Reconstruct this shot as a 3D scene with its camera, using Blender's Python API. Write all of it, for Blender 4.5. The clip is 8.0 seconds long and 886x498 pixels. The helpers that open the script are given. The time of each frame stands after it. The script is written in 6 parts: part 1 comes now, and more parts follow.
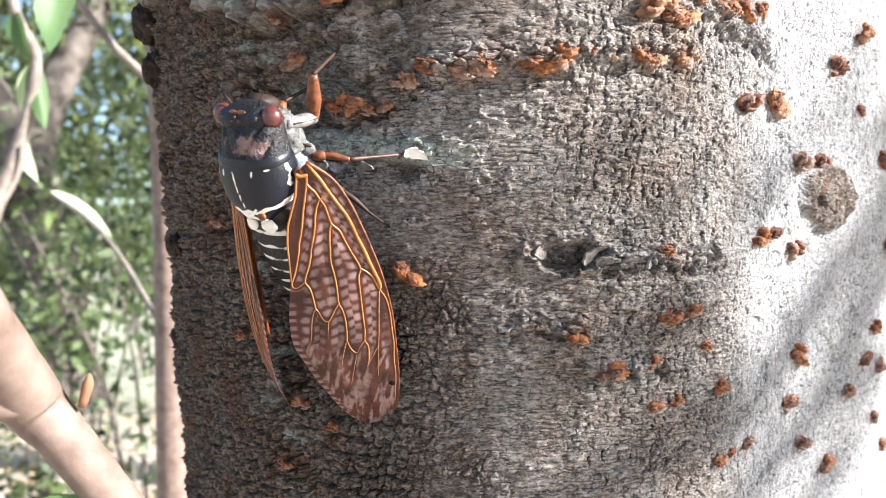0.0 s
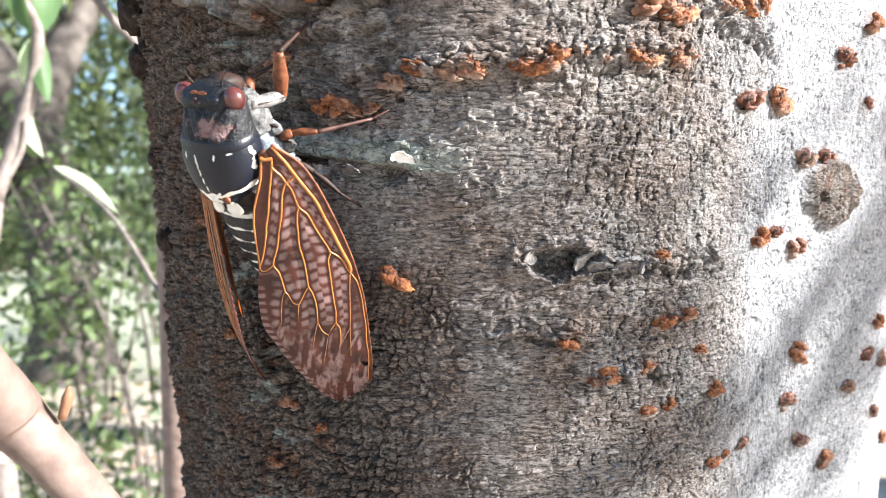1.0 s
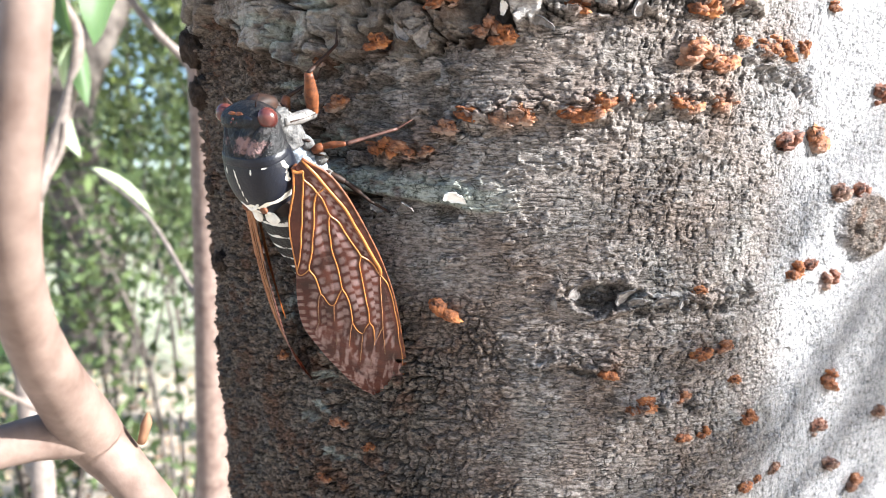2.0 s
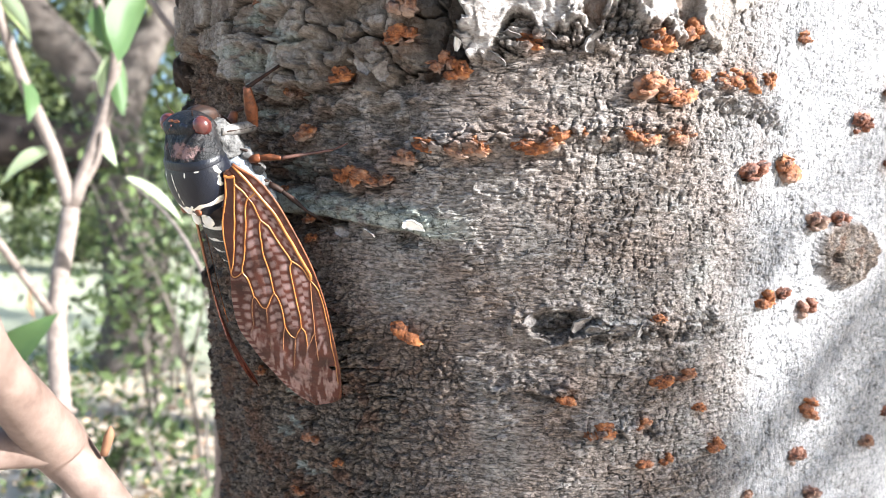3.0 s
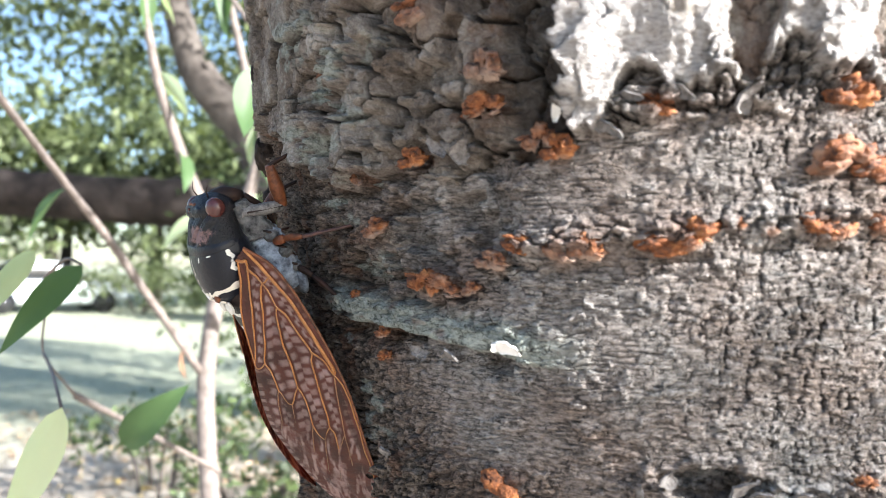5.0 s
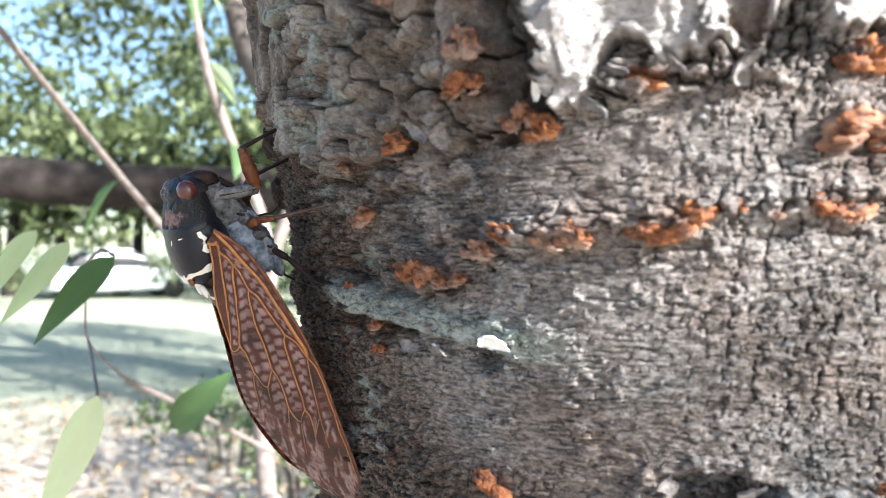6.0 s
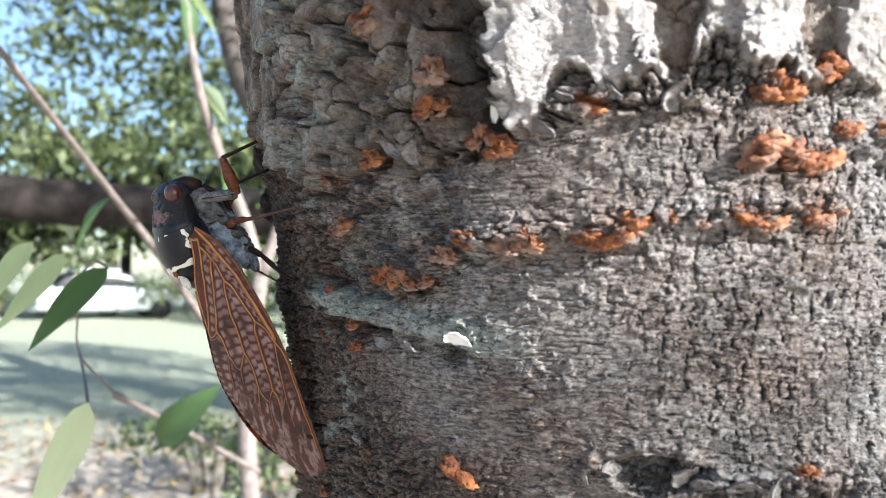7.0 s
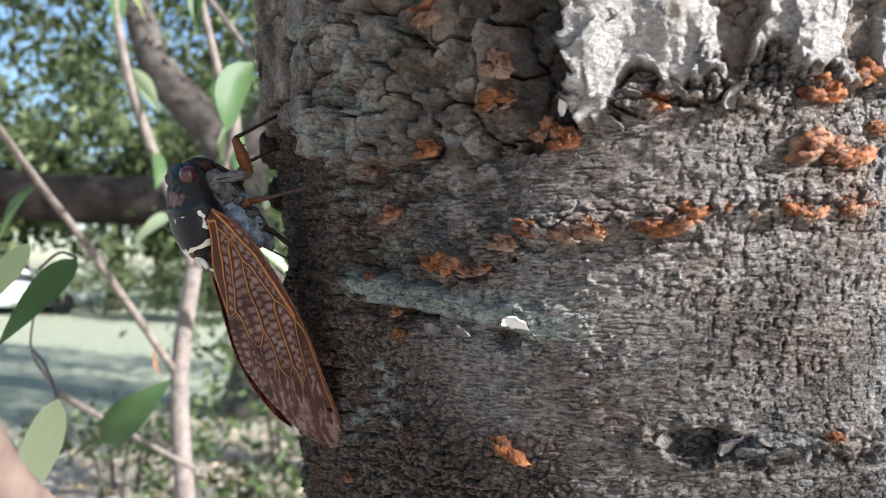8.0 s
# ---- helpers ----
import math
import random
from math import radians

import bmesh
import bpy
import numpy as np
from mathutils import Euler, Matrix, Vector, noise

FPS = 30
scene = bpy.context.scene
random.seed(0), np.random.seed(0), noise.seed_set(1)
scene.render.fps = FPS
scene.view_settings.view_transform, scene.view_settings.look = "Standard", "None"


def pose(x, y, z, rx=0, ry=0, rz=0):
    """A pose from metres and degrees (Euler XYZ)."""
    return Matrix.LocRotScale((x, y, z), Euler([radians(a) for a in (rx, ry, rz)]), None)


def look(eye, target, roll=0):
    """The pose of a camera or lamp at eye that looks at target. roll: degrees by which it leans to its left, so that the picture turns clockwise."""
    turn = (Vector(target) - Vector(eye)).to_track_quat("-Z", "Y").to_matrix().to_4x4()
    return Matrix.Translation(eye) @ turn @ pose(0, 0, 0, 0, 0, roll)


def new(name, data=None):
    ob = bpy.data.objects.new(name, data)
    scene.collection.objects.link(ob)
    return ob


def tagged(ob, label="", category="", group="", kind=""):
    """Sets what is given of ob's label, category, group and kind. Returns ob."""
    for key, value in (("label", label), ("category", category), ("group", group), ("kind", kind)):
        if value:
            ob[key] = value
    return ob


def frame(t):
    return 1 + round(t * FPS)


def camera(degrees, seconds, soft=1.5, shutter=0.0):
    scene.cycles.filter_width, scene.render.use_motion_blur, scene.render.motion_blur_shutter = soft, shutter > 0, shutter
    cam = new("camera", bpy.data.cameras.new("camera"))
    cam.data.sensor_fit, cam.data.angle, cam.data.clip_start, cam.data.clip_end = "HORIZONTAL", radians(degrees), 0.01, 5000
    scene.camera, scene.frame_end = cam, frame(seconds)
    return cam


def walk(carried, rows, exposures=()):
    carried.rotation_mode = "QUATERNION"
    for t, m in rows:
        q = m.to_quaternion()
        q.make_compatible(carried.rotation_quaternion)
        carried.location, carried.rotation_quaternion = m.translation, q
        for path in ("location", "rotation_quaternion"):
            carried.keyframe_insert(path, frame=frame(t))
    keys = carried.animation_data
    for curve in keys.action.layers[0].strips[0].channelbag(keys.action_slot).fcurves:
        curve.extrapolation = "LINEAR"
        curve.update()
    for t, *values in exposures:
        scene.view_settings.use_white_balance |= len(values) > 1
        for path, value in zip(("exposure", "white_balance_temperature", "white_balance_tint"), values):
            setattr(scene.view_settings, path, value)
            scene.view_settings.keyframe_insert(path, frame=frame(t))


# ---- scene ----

# ---- camera and its walk ----
cam = camera(64.4, 8.0, soft=0.8)
cam.data.dof.use_dof = True
cam.data.dof.focus_distance = 0.118
cam.data.dof.aperture_fstop = 28.0
PATH = [
    (0, (-0.00039, 0.00042, 1.34909), (0.01322, 1.00027, 1.35935), -0.08),
    (0.5, (0.00054, 0.00104, 1.35167), (0.00682, 1.00099, 1.34324), 0.30),
    (1, (0.00302, 0.00271, 1.3549), (0.0039, 1.00215, 1.32128), 0.14),
    (1.5, (-0.00049, 0.00377, 1.35845), (-0.00571, 1.003, 1.31945), 0.13),
    (1.7, (-0.00166, 0.00137, 1.35973), (-0.01564, 1.00035, 1.31683), 0.32),
    (2.8, (0.00675, -0.0089, 1.36462), (-0.06475, 0.98826, 1.34128), 1.89),
    (3, (0.01196, -0.00615, 1.3651), (-0.07172, 0.9899, 1.33534), 1.73),
    (3.5, (0.02091, -0.00486, 1.37013), (-0.14058, 0.98088, 1.32282), 2.27),
    (4, (0.02984, -0.00032, 1.37127), (-0.19061, 0.97427, 1.33145), 2.23),
    (4.5, (0.01976, 0.01484, 1.37963), (-0.23496, 0.98182, 1.37172), 0.62),
    (4.7, (0.01339, 0.01849, 1.37462), (-0.2531, 0.98141, 1.4167), 1.03),
    (5.8, (0.02352, 0.02928, 1.37626), (-0.33067, 0.96444, 1.38094), 0.46),
    (6, (0.02264, 0.02998, 1.37607), (-0.34442, 0.96013, 1.38513), 0.38),
    (6.5, (0.02674, 0.02377, 1.37357), (-0.35685, 0.94571, 1.42736), 0.81),
    (7, (0.02874, 0.02188, 1.37346), (-0.32473, 0.95634, 1.41635), 0.99),
    (7.5, (0.02457, 0.0238, 1.3718), (-0.32111, 0.96201, 1.38838), 1.00),
    (8, (0.01109, 0.01294, 1.37248), (-0.23156, 0.9825, 1.40505), 0.65),
]
EXPOSURES = [(0, 2.05, 6180, 9), (0.5, 2.08, 6080, 9), (3, 2.1, 6040, 9), (3.5, 2.06, 6130, 9), (4.2, 2.06, 6150, 9), (5.8, 2.1, 5920, 8), (6.5, 2.0, 5920, 8), (7, 1.77, 5900, 8), (7.5, 1.66, 5900, 8), (8, 1.4, 5920, 8)]
walk(cam, [(t, look(eye, target, roll)) for t, eye, target, roll in PATH], EXPOSURES)

# ---- world and sun ----
SUN_AZ, SUN_EL = 77.0, 25.0  # azimuth from -y towards +x, elevation, in degrees
sun_way = Vector((math.sin(radians(SUN_AZ)) * math.cos(radians(SUN_EL)), -math.cos(radians(SUN_AZ)) * math.cos(radians(SUN_EL)), math.sin(radians(SUN_EL))))
world = bpy.data.worlds.new("world")
scene.world = world
world.use_nodes = True
wn = world.node_tree.nodes
sky = wn.new("ShaderNodeTexSky")
sky.sky_type = "NISHITA"
sky.sun_disc = False
sky.sun_elevation = radians(SUN_EL)
sky.sun_rotation = math.atan2(sun_way.x, sun_way.y)
wn["Background"].inputs["Strength"].default_value = 0.084
world.node_tree.links.new(sky.outputs["Color"], wn["Background"].inputs["Color"])
sun = new("sun", bpy.data.lights.new("sun", "SUN"))
sun.data.energy, sun.data.angle, sun.data.color = 5.0, radians(0.8), (1.0, 0.95, 0.88)
sun.matrix_world = look(sun_way * 20, (0, 0, 0))


# ---- materials ----
class Nodes:
    """A node material with short calls."""

    def __init__(self, name):
        self.mat = bpy.data.materials.new(name)
        self.mat.use_nodes = True
        self.tree = self.mat.node_tree
        self.bsdf = self.tree.nodes["Principled BSDF"]
        self.out = self.tree.nodes["Material Output"]

    def add(self, kind, **props):
        n = self.tree.nodes.new(kind)
        for k, v in props.items():
            setattr(n, k, v)
        return n

    def link(self, a, b):
        self.tree.links.new(a, b)

    def put(self, socket, v):
        if isinstance(v, bpy.types.NodeSocket):
            self.link(v, socket)
        else:
            socket.default_value = (*v, 1.0) if isinstance(v, tuple) and len(v) == 3 and socket.type == "RGBA" else v

    def coord(self, which="Object", scale=(1, 1, 1), loc=(0, 0, 0)):
        c = self.add("ShaderNodeAttribute", attribute_name="wrap") if which == "wrap" else self.add("ShaderNodeTexCoord")
        which = "Vector" if which == "wrap" else which
        m = self.add("ShaderNodeMapping")
        m.inputs["Scale"].default_value = scale
        m.inputs["Location"].default_value = loc
        self.link(c.outputs[which], m.inputs["Vector"])
        return m.outputs["Vector"]

    def noise(self, vec, scale=5.0, detail=4.0, rough=0.55, distort=0.0):
        n = self.add("ShaderNodeTexNoise")
        self.link(vec, n.inputs["Vector"])
        n.inputs["Scale"].default_value, n.inputs["Detail"].default_value = scale, detail
        n.inputs["Roughness"].default_value, n.inputs["Distortion"].default_value = rough, distort
        return n.outputs["Fac"]

    def attr(self, name, out="Fac"):
        n = self.add("ShaderNodeAttribute", attribute_name=name)
        return n.outputs[out]

    def ramp(self, fac, stops, interp="LINEAR"):
        n = self.add("ShaderNodeValToRGB")
        n.color_ramp.interpolation = interp
        els = n.color_ramp.elements
        while len(els) < len(stops):
            els.new(0.5)
        for e, (p, c) in zip(els, stops):
            e.position = p
            e.color = (*c, 1.0) if isinstance(c, tuple) else (c, c, c, 1.0)
        self.link(fac, n.inputs["Fac"])
        return n.outputs["Color"]

    def mix(self, fac, a, b, blend="MIX"):
        n = self.add("ShaderNodeMix", data_type="RGBA", blend_type=blend)
        for s, v in ((n.inputs[0], fac), (n.inputs[6], a), (n.inputs[7], b)):
            self.put(s, v)
        return n.outputs[2]

    def math(self, op, a, b=0.0, clamp=False):
        n = self.add("ShaderNodeMath", operation=op, use_clamp=clamp)
        self.put(n.inputs[0], a)
        self.put(n.inputs[1], b)
        return n.outputs[0]

    def bump(self, height, strength=0.3, dist=0.001):
        n = self.add("ShaderNodeBump")
        n.inputs["Strength"].default_value, n.inputs["Distance"].default_value = strength, dist
        self.link(height, n.inputs["Height"])
        self.link(n.outputs["Normal"], self.bsdf.inputs["Normal"])

    def set(self, **values):
        for k, v in values.items():
            self.put(self.bsdf.inputs[k.replace("_", " ")], v)
        return self.mat

    def translucent(self, colour, share):
        """Lets some of the light through a thin sheet."""
        t = self.add("ShaderNodeBsdfTranslucent")
        self.put(t.inputs["Color"], colour)
        m = self.add("ShaderNodeMixShader")
        m.inputs[0].default_value = share
        self.link(self.bsdf.outputs[0], m.inputs[1])
        self.link(t.outputs[0], m.inputs[2])
        self.link(m.outputs[0], self.out.inputs["Surface"])
        return self.mat


def bark_material():
    k = Nodes("bark")
    v = k.coord("wrap", (1, 1, 1))
    fine = k.noise(k.coord("wrap", (1.0, 1.7, 1)), 1.0, 6, 0.7)
    fibre = k.noise(k.coord("wrap", (0.5, 2.4, 1)), 1.0, 4, 0.65, 0.3)
    blot = k.noise(v, 0.07, 5, 0.6, 0.4)
    grain = k.noise(k.coord("wrap", (1.2, 3.0, 1)), 1.0, 4, 0.65)
    base = k.ramp(k.math("ADD", k.math("MULTIPLY", fine, 0.68), k.math("MULTIPLY", fibre, 0.32)), [(0.34, (0.030, 0.026, 0.024)), (0.45, (0.158, 0.142, 0.134)), (0.60, (0.38, 0.35, 0.34))])
    # paler tops and darker gaps paint light and shade onto the raised chips
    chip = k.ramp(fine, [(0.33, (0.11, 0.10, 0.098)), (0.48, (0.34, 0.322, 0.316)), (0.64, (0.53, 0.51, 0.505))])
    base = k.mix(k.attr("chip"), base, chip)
    # brown bark of the flank; its mask also paints shade in recesses and low down
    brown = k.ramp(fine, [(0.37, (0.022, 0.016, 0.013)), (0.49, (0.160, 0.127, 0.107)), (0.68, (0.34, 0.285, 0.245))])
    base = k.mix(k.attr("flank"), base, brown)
    tone = k.ramp(blot, [(0.32, (0.80, 0.66, 0.56)), (0.5, (0.98, 0.92, 0.86)), (0.7, (1.0, 1.03, 1.0))])
    col = k.mix(1.0, base, tone, "MULTIPLY")
    # silvery bark, its colour lifted further to add sun brightness on this side
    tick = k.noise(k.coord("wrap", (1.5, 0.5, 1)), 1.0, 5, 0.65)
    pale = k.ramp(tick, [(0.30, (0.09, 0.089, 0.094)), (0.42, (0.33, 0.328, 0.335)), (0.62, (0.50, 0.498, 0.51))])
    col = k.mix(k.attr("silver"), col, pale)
    crust = k.noise(v, 1.1, 6, 0.75, 0.6)
    plate = k.ramp(k.math("ADD", k.math("MULTIPLY", k.noise(v, 0.16, 5, 0.65, 0.5), 0.55), k.math("MULTIPLY", crust, 0.45)), [(0.36, (0.055, 0.043, 0.036)), (0.48, (0.23, 0.196, 0.170)), (0.61, (0.47, 0.43, 0.395))])
    plate = k.mix(1.0, plate, k.ramp(k.attr("tint"), [(0.0, (0.78, 0.66, 0.56)), (0.5, (1.0, 0.96, 0.91)), (1.0, (1.25, 1.25, 1.22))]), "MULTIPLY")
    col = k.mix(k.math("MULTIPLY", k.attr("plate"), 0.85), col, plate)
    # near-white colour paints full sun onto the proud upper plates
    sunlit_plate = k.ramp(grain, [(0.3, (0.28, 0.24, 0.22)), (0.48, (0.50, 0.465, 0.445)), (0.7, (0.68, 0.65, 0.63))])
    col = k.mix(k.attr("sunlit_plate"), col, sunlit_plate)
    rust = k.ramp(fine, [(0.3, (0.07, 0.025, 0.012)), (0.7, (0.25, 0.10, 0.045))])
    col = k.mix(k.attr("rust"), col, rust)
    lich = k.ramp(k.noise(v, 1.1, 6, 0.75), [(0.36, (0.09, 0.095, 0.08)), (0.47, (0.33, 0.355, 0.315)), (0.62, (0.50, 0.53, 0.48))])
    col = k.mix(k.attr("lichen"), col, lich)
    # dark colour of cracks, which also paints shade into hollows and under ledges
    col = k.mix(k.math("MULTIPLY", k.attr("crack_and_shade"), 0.88), col, (0.018, 0.014, 0.012))
    # hair cracks between the scales, crossing and upright
    wob = k.add("ShaderNodeTexNoise")
    wob.inputs["Scale"].default_value, wob.inputs["Detail"].default_value = 0.7, 4
    k.link(v, wob.inputs["Vector"])
    hair = None
    for sx, sy, wide, lo in ((0.26, 1.35, 0.06, 0.50), (0.6, 1.9, 0.08, 0.52), (1.0, 0.55, 0.055, 0.53)):
        st = k.add("ShaderNodeMapping")
        st.inputs["Scale"].default_value = (sx, sy, 1)
        k.link(k.mix(0.06, v, wob.outputs["Color"], "ADD"), st.inputs["Vector"])
        jog = k.mix(0.55, st.outputs[0], wob.outputs["Color"], "ADD")
        vo = k.add("ShaderNodeTexVoronoi", feature="DISTANCE_TO_EDGE", voronoi_dimensions="2D")
        vo.inputs["Scale"].default_value = 1.0
        k.link(jog, vo.inputs["Vector"])
        keep = k.ramp(k.noise(k.coord("wrap", (0.3 + 0.1 * sx, 0.5, 1), (sx * 9, 0, 0)), 1.0, 4, 0.6), [(lo, 0.0), (lo + 0.12, 1.0)])
        line = k.math("MULTIPLY", k.ramp(vo.outputs["Distance"], [(0.2 * wide, 1.0), (wide, 0.0)]), keep)
        hair = line if hair is None else k.math("MAXIMUM", hair, line)
    calm = k.math("SUBTRACT", 1.0, k.math("ADD", k.math("MULTIPLY", k.attr("silver"), 0.45), k.math("MAXIMUM", k.math("MULTIPLY", k.attr("plate"), 0.8), k.math("MULTIPLY", k.attr("flank"), 0.75))), True)
    hair = k.math("MULTIPLY", hair, calm)
    col = k.mix(k.math("MULTIPLY", hair, 0.8), col, (0.010, 0.008, 0.007))
    bare = k.math("ADD", k.math("ADD", k.math("MULTIPLY", crust, 0.9), fine), k.math("ADD", k.math("MULTIPLY", grain, 0.6), k.math("MULTIPLY", fibre, 0.4)))
    iso = k.math("ADD", k.math("MULTIPLY", crust, 2.0), k.noise(v, 3.5, 4, 0.6))
    rind = k.math("MAXIMUM", k.math("MAXIMUM", k.attr("plate"), k.attr("flank")), k.attr("lichen"))
    k.bump(k.math("SUBTRACT", k.mix(rind, bare, iso), k.math("MULTIPLY", hair, 1.6)), 0.9, 0.0007)
    return k.set(Base_Color=col, Roughness=0.8, Specular_IOR_Level=0.3)


def lump_material(name="lenticel_cork", tone=1.0):
    k = Nodes(name)
    v = k.coord("Object", (1, 1, 1))
    info = k.add("ShaderNodeObjectInfo")
    n = k.noise(v, 700, 5, 0.7)
    cap = k.noise(v, 260, 4, 0.6)
    cork = k.ramp(n, [(0.36, (0.035 * tone, 0.012 * tone, 0.005)), (0.5, (0.24 * tone, 0.075 * tone, 0.02)), (0.68, (0.50 * tone, 0.21 * tone, 0.07))])
    grey = k.ramp(n, [(0.3, (0.12, 0.072, 0.05)), (0.7, (0.38, 0.27, 0.21))])
    sel = k.math("ADD", cap, k.math("MULTIPLY", info.outputs["Random"], 0.24))
    col = k.mix(k.ramp(sel, [(0.60, 0.0), (0.74, 1.0)]), cork, grey)
    k.bump(k.math("ADD", n, cap), 1.0, 0.0009)
    return k.set(Base_Color=col, Roughness=0.75)


def leaf_material(name, a, b, share=0.45):
    k = Nodes(name)
    isle = k.add("ShaderNodeNewGeometry")
    n = k.noise(k.coord("Object", (1, 1, 1)), 60, 4, 0.6)
    f = k.math("ADD", k.math("MULTIPLY", isle.outputs["Random Per Island"], 0.7), k.math("MULTIPLY", n, 0.3))
    col = k.ramp(f, [(0.15, a), (0.85, b)])
    k.set(Base_Color=col, Roughness=0.5, Specular_IOR_Level=0.4)
    lit = k.mix(1.0, col, (1.3, 1.32, 0.78), "MULTIPLY")
    return k.translucent(lit, share)


def plain_material(name, a, b, scale=40, rough=0.7, spec=0.3, bump=0.3, metal=0.0, depth=0.0005):
    k = Nodes(name)
    n = k.noise(k.coord("Object"), scale, 5, 0.6)
    col = k.ramp(n, [(0.3, a), (0.7, b)])
    if bump:
        k.bump(n, bump, depth)
    return k.set(Base_Color=col, Roughness=rough, Specular_IOR_Level=spec, Metallic=metal)


BARK = bark_material()
CORK = lump_material()
CORK_DARK = lump_material("lenticel_cork_dark", 0.6)
FLAKE = plain_material("flake_grey", (0.07, 0.06, 0.055), (0.30, 0.28, 0.27), 900, 0.8, 0.3, 0.8, 0.0, 0.0008)
FLAKE_PALE = plain_material("flake_pale", (0.72, 0.68, 0.62), (0.85, 0.83, 0.8), 500, 0.6)
KNOB = plain_material("dark_knob", (0.012, 0.009, 0.007), (0.075, 0.052, 0.04), 700, 0.85, 0.2, 1.0, 0.0, 0.002)
TWIG = plain_material("twig_bark", (0.11, 0.072, 0.058), (0.235, 0.172, 0.145), 160, 0.6, 0.3, 0.4)
TWIG_PALE = plain_material("twig_pale", (0.115, 0.092, 0.08), (0.25, 0.208, 0.185), 120, 0.65, 0.3, 0.3)
TWIG_DEAD = plain_material("dead_leaf", (0.14, 0.07, 0.04), (0.30, 0.16, 0.09), 90, 0.7)
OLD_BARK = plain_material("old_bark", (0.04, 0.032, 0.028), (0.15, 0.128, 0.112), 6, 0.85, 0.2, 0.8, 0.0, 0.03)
# darker copy of the old bark, with the crown's shade in its colour
SHADE_DARK_BARK = plain_material("shade_dark_bark", (0.014, 0.011, 0.010), (0.045, 0.036, 0.032), 7, 0.9, 0.2, 0.8, 0.0, 0.03)
LEAF_NEAR = leaf_material("leaf_near", (0.04, 0.085, 0.03), (0.11, 0.18, 0.07), 0.35)
# the next two leaf colours are brightened so leaves in shade look sunlit
LEAF_PALE_LIT = leaf_material("leaf_pale_lit", (0.32, 0.40, 0.24), (0.50, 0.57, 0.40), 0.45)
LEAF_SUNLIT = leaf_material("leaf_sunlit", (0.60, 0.65, 0.47), (0.72, 0.76, 0.60), 0.5)
LEAF_BUSH = leaf_material("leaf_bush", (0.009, 0.018, 0.008), (0.125, 0.17, 0.066), 0.3)
LEAF_FAR = leaf_material("leaf_far", (0.016, 0.026, 0.012), (0.18, 0.215, 0.10), 0.4)


def ground_material():
    k = Nodes("lawn_and_soil")
    v = k.coord("Object")
    n = k.noise(v, 9, 6, 0.7)
    grass = k.ramp(n, [(0.3, (0.23, 0.25, 0.17)), (0.7, (0.49, 0.49, 0.37))])
    soil = k.ramp(n, [(0.3, (0.19, 0.145, 0.11)), (0.52, (0.45, 0.385, 0.315)), (0.72, (0.63, 0.56, 0.475))])
    sep = k.add("ShaderNodeSeparateXYZ")
    k.link(v, sep.inputs[0])
    far = k.math("ADD", k.math("MULTIPLY", sep.outputs[1], 0.8), k.math("MULTIPLY", sep.outputs[0], -0.55))
    edge = k.math("ADD", far, k.math("MULTIPLY", k.noise(v, 0.9, 4, 0.6), 4.0))
    f = k.ramp(k.math("MULTIPLY", edge, 0.05), [(0.36, 0.0), (0.46, 1.0)])
    k.bump(n, 0.6, 0.03)
    return k.set(Base_Color=k.mix(f, soil, grass), Roughness=0.9, Specular_IOR_Level=0.15)


GROUND = ground_material()


# ---- building helpers ----
def mesh_object(name, verts, faces, material, smooth=True):
    me = bpy.data.meshes.new(name)
    me.from_pydata([tuple(v) for v in verts], [], faces)
    if smooth:
        me.polygons.foreach_set("use_smooth", [True] * len(me.polygons))
    if material:
        me.materials.append(material)
    me.update()
    return new(name, me)


def part(name, geo, material, parent, label=""):
    """One mesh object under a thing or a part; geo is (verts, faces) or a mesh."""
    if isinstance(geo, bpy.types.Mesh):
        ob = new(name, geo)
    else:
        ob = mesh_object(name, geo[0], geo[1], material)
    ob.parent = parent
    if label:
        ob["label"] = label
    return ob


def thing(name, at, label, category, group="", kind=""):
    ob = new(name)
    ob.empty_display_size = 0.01
    ob.location = at
    return tagged(ob, label, category, group, kind)


def joined(*geos):
    verts, faces = [], []
    for v, f in geos:
        o = len(verts)
        verts += [tuple(p) for p in v]
        faces += [tuple(i + o for i in q) for q in f]
    return verts, faces


def curve_points(points, n):
    """A smooth line through the points (Catmull-Rom)."""
    p = [Vector(q) for q in points]
    p = [2 * p[0] - p[1]] + p + [2 * p[-1] - p[-2]]
    out, spans = [], len(p) - 3
    for i in range(n + 1):
        s = i / n * spans
        j = min(int(s), spans - 1)
        t = s - j
        a, b, c, d = p[j : j + 4]
        out.append(0.5 * ((2 * b) + (c - a) * t + (2 * a - 5 * b + 4 * c - d) * t * t + (3 * b - a - 3 * c + d) * t**3))
    return out


